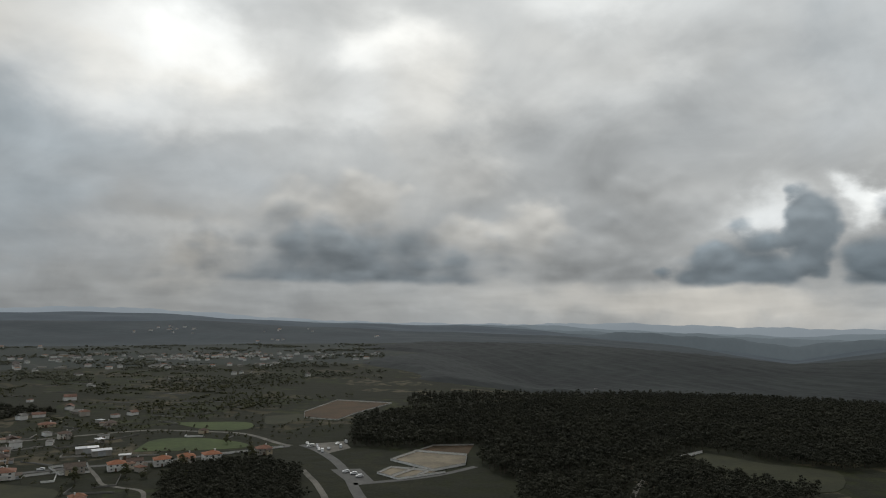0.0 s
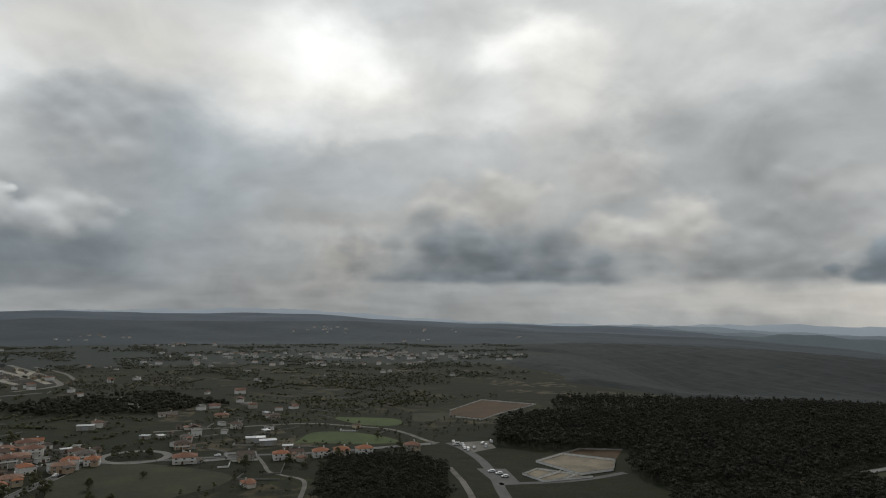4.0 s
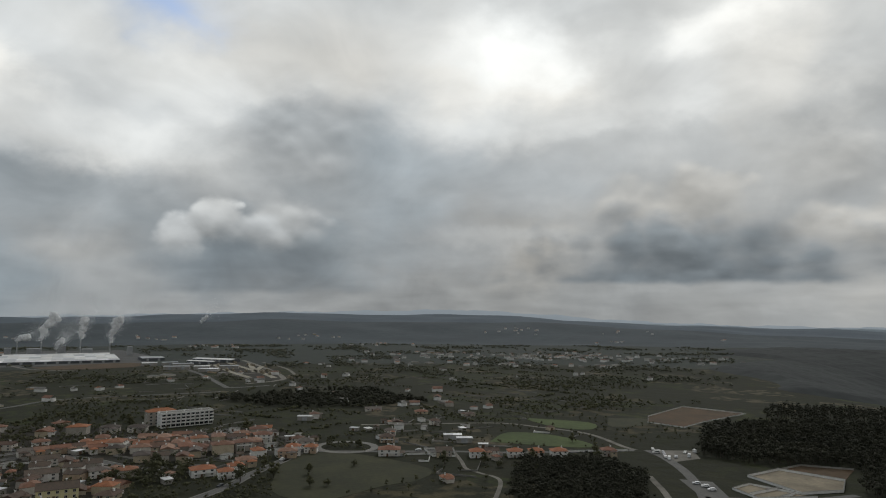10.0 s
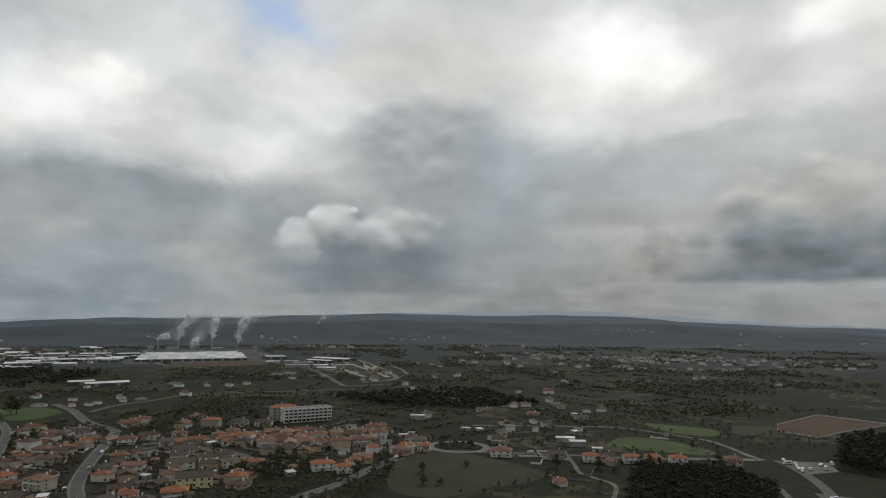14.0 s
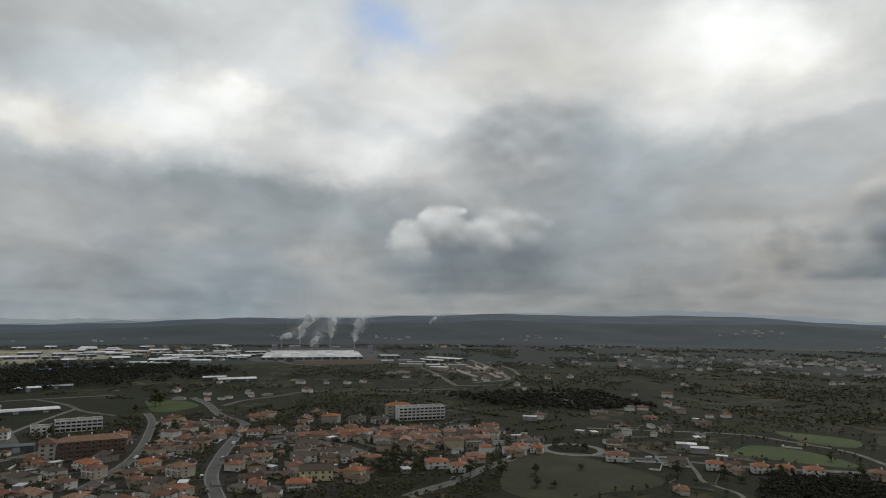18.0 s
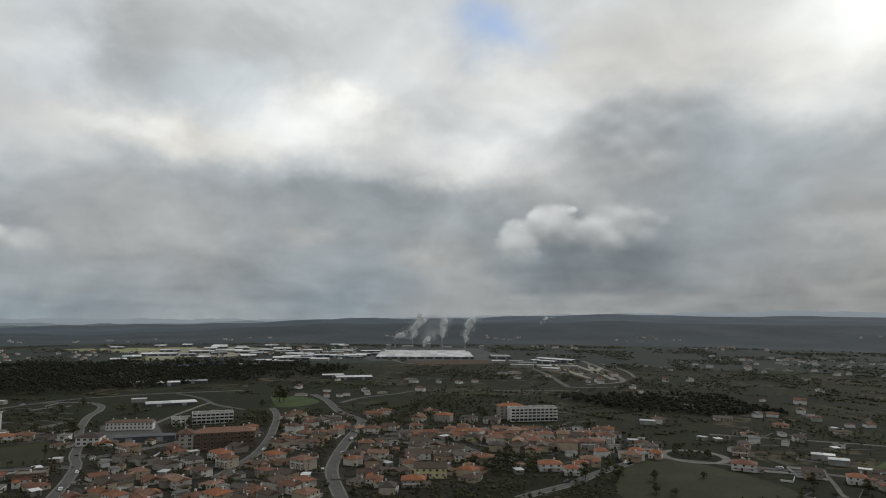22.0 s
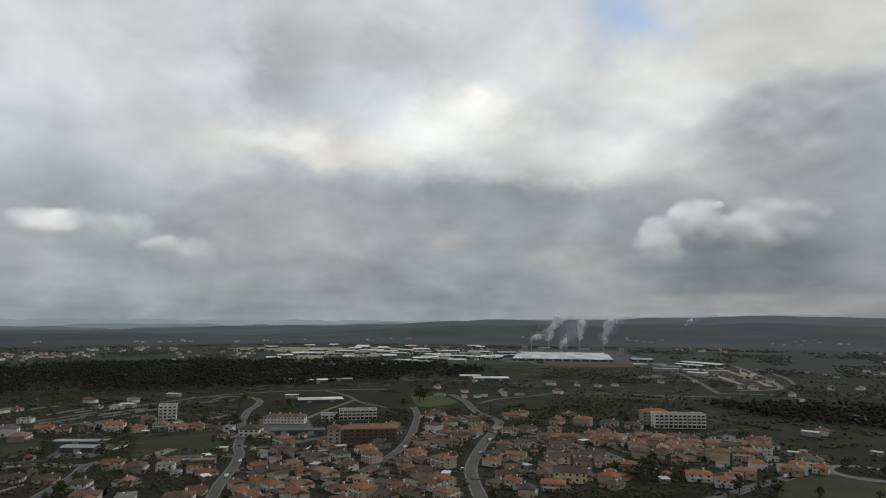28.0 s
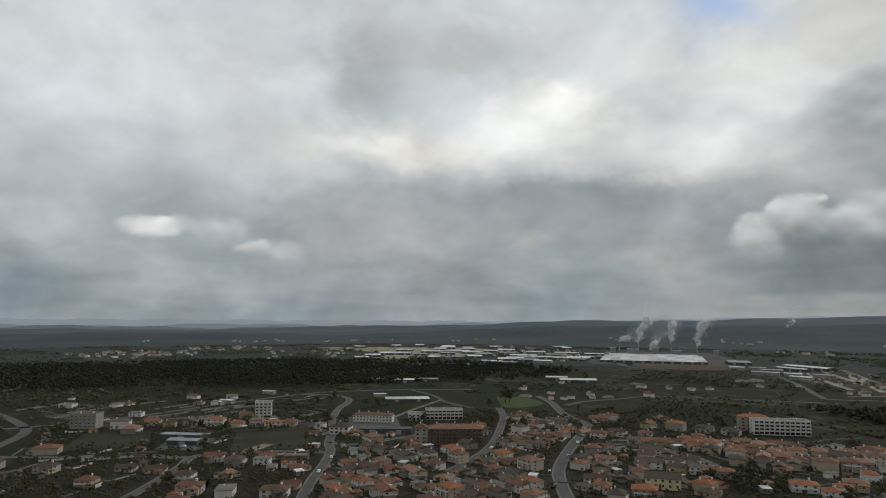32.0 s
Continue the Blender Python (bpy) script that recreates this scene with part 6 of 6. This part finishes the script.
wood("orchard_trees", [(-300, 390), (-330, 560), (-150, 600), (-60, 560), (-110, 470), (-200, 415)], 7, 3.0, 60, 0.12, LEAVES, "small orchard trees and hedges round the plots", 15, 0.8, thin=0.5)
wood("garden_trees", [(-160, 285), (-280, 240), (-300, 350), (-180, 400), (-120, 440), (-100, 400)], 8, 3.6, 90, 0.11, LEAVES, "shrubs and trees along the village street", 17, 0.7, thin=0.4)
wood("roadside_trees", [(-620, -260), (-860, -300), (-850, 60), (-700, 90), (-610, 0)], 12, 4, 50, 0.13, LEAVES, "thin scatter of trees on the rough plain", 18, 0.8, thin=0.3)
# hedges and plot walls: short straight runs between the small fields
hedge_rng = np.random.RandomState(8)


def runs(name, area, count, mat, long, tall, thick, label, category, ragged):
    vs, fs, bushes = [], [], []
    while len(vs) < count:
        b, r = hedge_rng.uniform(area[0], area[1]), hedge_rng.uniform(area[2], area[3])
        x, y = on_bearing(b, r)
        a = hedge_rng.choice((0.3, 1.9)) + 0.6 * math.sin(x / 170.0) + hedge_rng.normal(0, 0.12)
        n = hedge_rng.uniform(*long)
        k = np.linspace(-0.5, 0.5, 9)
        line = np.c_[x + math.cos(a) * n * k, y + math.sin(a) * n * k]
        if blocked(line, 1.0).any():
            count -= 0.2
            continue
        if ragged > 0.5:
            bushes.append(line + hedge_rng.normal(0, 0.5, line.shape))
            vs.append(line)
            continue
        side = np.array([-math.sin(a), math.cos(a)]) * thick / 2
        z = land_height(line[:, 0], line[:, 1])
        up = tall * (1 + ragged * hedge_rng.uniform(-0.6, 0.6, 9))
        p = np.stack([np.c_[line - side, z - 0.3], np.c_[line - side * 0.7, z + up], np.c_[line + side * 0.7, z + up], np.c_[line + side, z - 0.3]], 1).reshape(-1, 3)
        f = [(4 * i + q, 4 * i + 4 + q, 4 * i + 5 + q, 4 * i + 1 + q) for i in range(8) for q in range(3)] + [(3, 2, 1, 0), (32, 33, 34, 35)]
        fs.append(np.array(f) + 36 * len(vs))
        vs.append(p)
    if bushes:
        xy = np.concatenate(bushes)
        h = tall * hedge_rng.uniform(0.5, 1.2, len(xy))
        q, f = leaf_cloud(hedge_rng, np.c_[xy, land_height(xy[:, 0], xy[:, 1])], h, np.full(len(xy), thick) * hedge_rng.uniform(0.8, 1.8, len(xy)), 6, 0.2, 0.1, 2, 0.45)
        vs, fs = [q], [f]
    return tagged(new(name, raw_mesh(name, np.concatenate(vs), np.concatenate(fs), [mat])), label, category, kind="stuff")


runs("hedges", (14, 62, 480, 1300), 200, M_LEAF, (20, 70), 2.4, 2.6, "dark hedges between the small fields", "hedge", 0.8)
runs("hedges", (62, 112, 480, 900), 110, M_LEAF, (15, 50), 2.2, 2.4, "dark hedges on the rough plain", "hedge", 0.8)
runs("plot_walls", (16, 60, 430, 1150), 70, M_KERB, (14, 40), 0.9, 0.5, "pale low walls between the plots", "wall", 0.15)
runs("plot_walls", (84, 108, 430, 760), 80, M_KERB, (14, 50), 1.0, 0.5, "pale low walls of the plots beyond the houses", "wall", 0.15)
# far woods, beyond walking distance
FAR_TREES = (M_FARLEAF_HAZED, M_BARK)
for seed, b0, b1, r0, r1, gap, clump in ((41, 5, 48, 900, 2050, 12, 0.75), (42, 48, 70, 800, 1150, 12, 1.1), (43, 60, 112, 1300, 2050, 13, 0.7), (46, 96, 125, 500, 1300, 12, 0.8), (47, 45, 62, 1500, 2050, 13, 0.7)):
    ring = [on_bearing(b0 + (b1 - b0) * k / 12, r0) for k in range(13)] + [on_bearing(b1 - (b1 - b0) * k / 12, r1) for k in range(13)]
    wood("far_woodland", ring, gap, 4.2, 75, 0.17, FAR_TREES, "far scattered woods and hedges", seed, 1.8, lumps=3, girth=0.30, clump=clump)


def garden_tree(tall, spread, seed, label, mat=None, leaves=420):
    """A single tree: tapered trunk, limbs, and a ragged crown of leaf clumps."""
    rnd = np.random.RandomState(seed)
    root = tagged(new("tree"), label, "tree", "single trees")
    bm = bmesh.new()
    tube(bm, 0, 0, -0.3, tall * 0.55, tall * 0.03, tall * 0.014, 7)
    part("trunk", bm, M_BARK, root)
    for k in range(4):
        bm = bmesh.new()
        tube(bm, 0, 0, 0, tall * 0.36, tall * 0.013, tall * 0.005, 5)
        part("limb", bm, M_BARK, root, at=pose(0, 0, tall * (0.3 + 0.05 * k), 38 + 6 * k, 0, 90 * k + 20 * seed))
    q, f = leaf_cloud(rnd, np.zeros((1, 3)), np.array([tall]), np.array([spread]), leaves, 0.06, 0.22, lumps=16, girth=0.26)
    crown = new("crown", raw_mesh("crown", q, f, [mat or M_LEAF]))
    crown.parent = root
    return root


TREES = [garden_tree(5.5, 4.5, 1, "dark round-crowned garden tree"), garden_tree(7.5, 5.5, 2, "tall dark leafy tree"), garden_tree(4, 3.6, 3, "small dark garden tree"),
         garden_tree(12, 8, 4, "large spreading dark tree", leaves=600), garden_tree(8, 3.2, 5, "slim dark cypress-like tree")]
tree_rng = random.Random(12)
spots = [(-668, 232, 3, 1.5), (-672, 238, 3, 1.2), (-640, 205, 1, 1.0), (-735, 60, 1, 1.1), (-655, 95, 3, 0.8), (-690, 40, 1, 1.0), (-865, 420, 1, 1.6), (-330, 262, 3, 0.9), (-316, 250, 3, 0.8),
         (-250, 300, 1, 0.8), (-225, 285, 2, 1.0), (-262, 285, 3, 0.7), (-283, 300, 1, 0.9), (-270, 268, 3, 0.8), (-240, 330, 2, 1.0), (-150, 470, 1, 0.8), (-155, 404, 1, 0.8), (-120, 424, 3, 0.7), (-175, 375, 1, 0.9)]
for x, y, k, s in spots:
    m = pose(x, y, 0, 0, 0, tree_rng.uniform(0, 360)) @ Matrix.Diagonal((s, s, s, 1))
    copy_thing(TREES[k], m)
for t, (x, y) in zip(TREES, ((-232, 280), (-196, 362), (-164, 372), (-560, 40), (-486, 20))):
    t.matrix_basis = pose(x, y, 0)
placed = 0
while placed < 110:
    x, y = tree_rng.uniform(-600, -260), tree_rng.uniform(-150, 400)
    if math.hypot(x, y) < 330 or blocked(np.array([(x, y)]), 2.0)[0]:
        continue
    s = tree_rng.uniform(0.6, 1.1)
    copy_thing(TREES[tree_rng.choice((0, 0, 2, 2, 1, 4))], pose(x, y, 0, 0, 0, tree_rng.uniform(0, 360)) @ Matrix.Diagonal((s, s, s, 1)))
    placed += 1


# ---------------------------------------------------------------- vehicles
def car(van=False):
    """A parked car or van: shell, glass, four wheels, lights."""
    root = tagged(new("van" if van else "car"), "parked pale delivery van" if van else "parked car at the roadside", "van" if van else "car", "parked vehicles")
    n, h = (5.2, 2.1) if van else (4.2, 1.45)
    bm = bmesh.new()
    prof = [(-n / 2, 0.35), (-n / 2, 0.9), (-n / 2 + 0.9, 1.0), (-n / 2 + (1.1 if van else 1.7), h - 0.05), (n / 2 - (0.1 if van else 0.7), h), (n / 2, 0.95), (n / 2, 0.35)]
    side = [[bm.verts.new((x, y, z)) for x, z in prof] for y in (-0.88, 0.88)]
    bm.faces.new(side[0])
    bm.faces.new(side[1][::-1])
    for i in range(len(prof)):
        j = (i + 1) % len(prof)
        bm.faces.new((side[0][i], side[1][i], side[1][j], side[0][j]))
    bmesh.ops.recalc_face_normals(bm, faces=bm.faces)
    part("body", bm, M_METAL if van else M_CARPAINT, root)
    part("side_glass", boxes((-n / 2 + 1.7, n / 2 - 1.0, -0.9, 0.9, 1.0, min(h - 0.2, 1.5))), M_GLASS, root)
    part("windscreen", boxes((-n / 2 + 1.05, -n / 2 + 1.3, -0.75, 0.75, 1.05, h - 0.25)), M_GLASS, root)
    for x in (-n / 2 + 0.8, n / 2 - 0.8):
        for s in (-1, 1):
            bm = bmesh.new()
            tube(bm, 0, 0, -0.11, 0.11, 0.33, 0.33, 12)
            wheel = part("wheel", bm, M_TYRE, root, at=pose(x, s * 0.8, 0.33, 90, 0, 0))
            bm = bmesh.new()
            tube(bm, 0, 0, -0.13, 0.13, 0.2, 0.2, 10)
            part("rim", bm, M_GREYMETAL, wheel)
    return root


first_van, first_car = car(True), car(False)
first_van.matrix_basis = pose(-90, 461, 0.06, 0, 0, 30)
first_car.matrix_basis = pose(-366, 154, 0.12, 0, 0, 155)
for x, y, t in ((-79, 445, 100), (-69, 459, 95), (-68, 476, 110)):
    copy_thing(first_van, pose(x, y, 0.06, 0, 0, t))
for x, y, t in ((-335, 144, 155), (-404, 183, 148), (-445, 209, 146), (-470, 225, 146), (-440, 143, 140), (-478, 162, 150), (-395, 24, 168), (-432, 34, 168), (-55, 388, 20), (-50, 384, 20), (-46, 378, 25), (-86, 463, 100), (-82, 449, 105), (-76, 452, 95), (-94, 470, 110), (-84, 456, 100), (-73, 470, 80),
                (-500, 66, 70), (-506, 58, 70), (-512, -50, 70), (-505, -55, 70), (-495, -58, 70), (-488, -62, 70), (-520, 106, 70), (-272, 256, 100), (-288, 320, 105), (-300, 352, 60), (-230, 388, 30),
                (-620, -140, 120), (-700, -60, 130), (-770, 10, 120), (-560, 262, 165), (-600, 268, 165)):
    copy_thing(first_car, pose(x, y, 0.12, 0, 0, t))
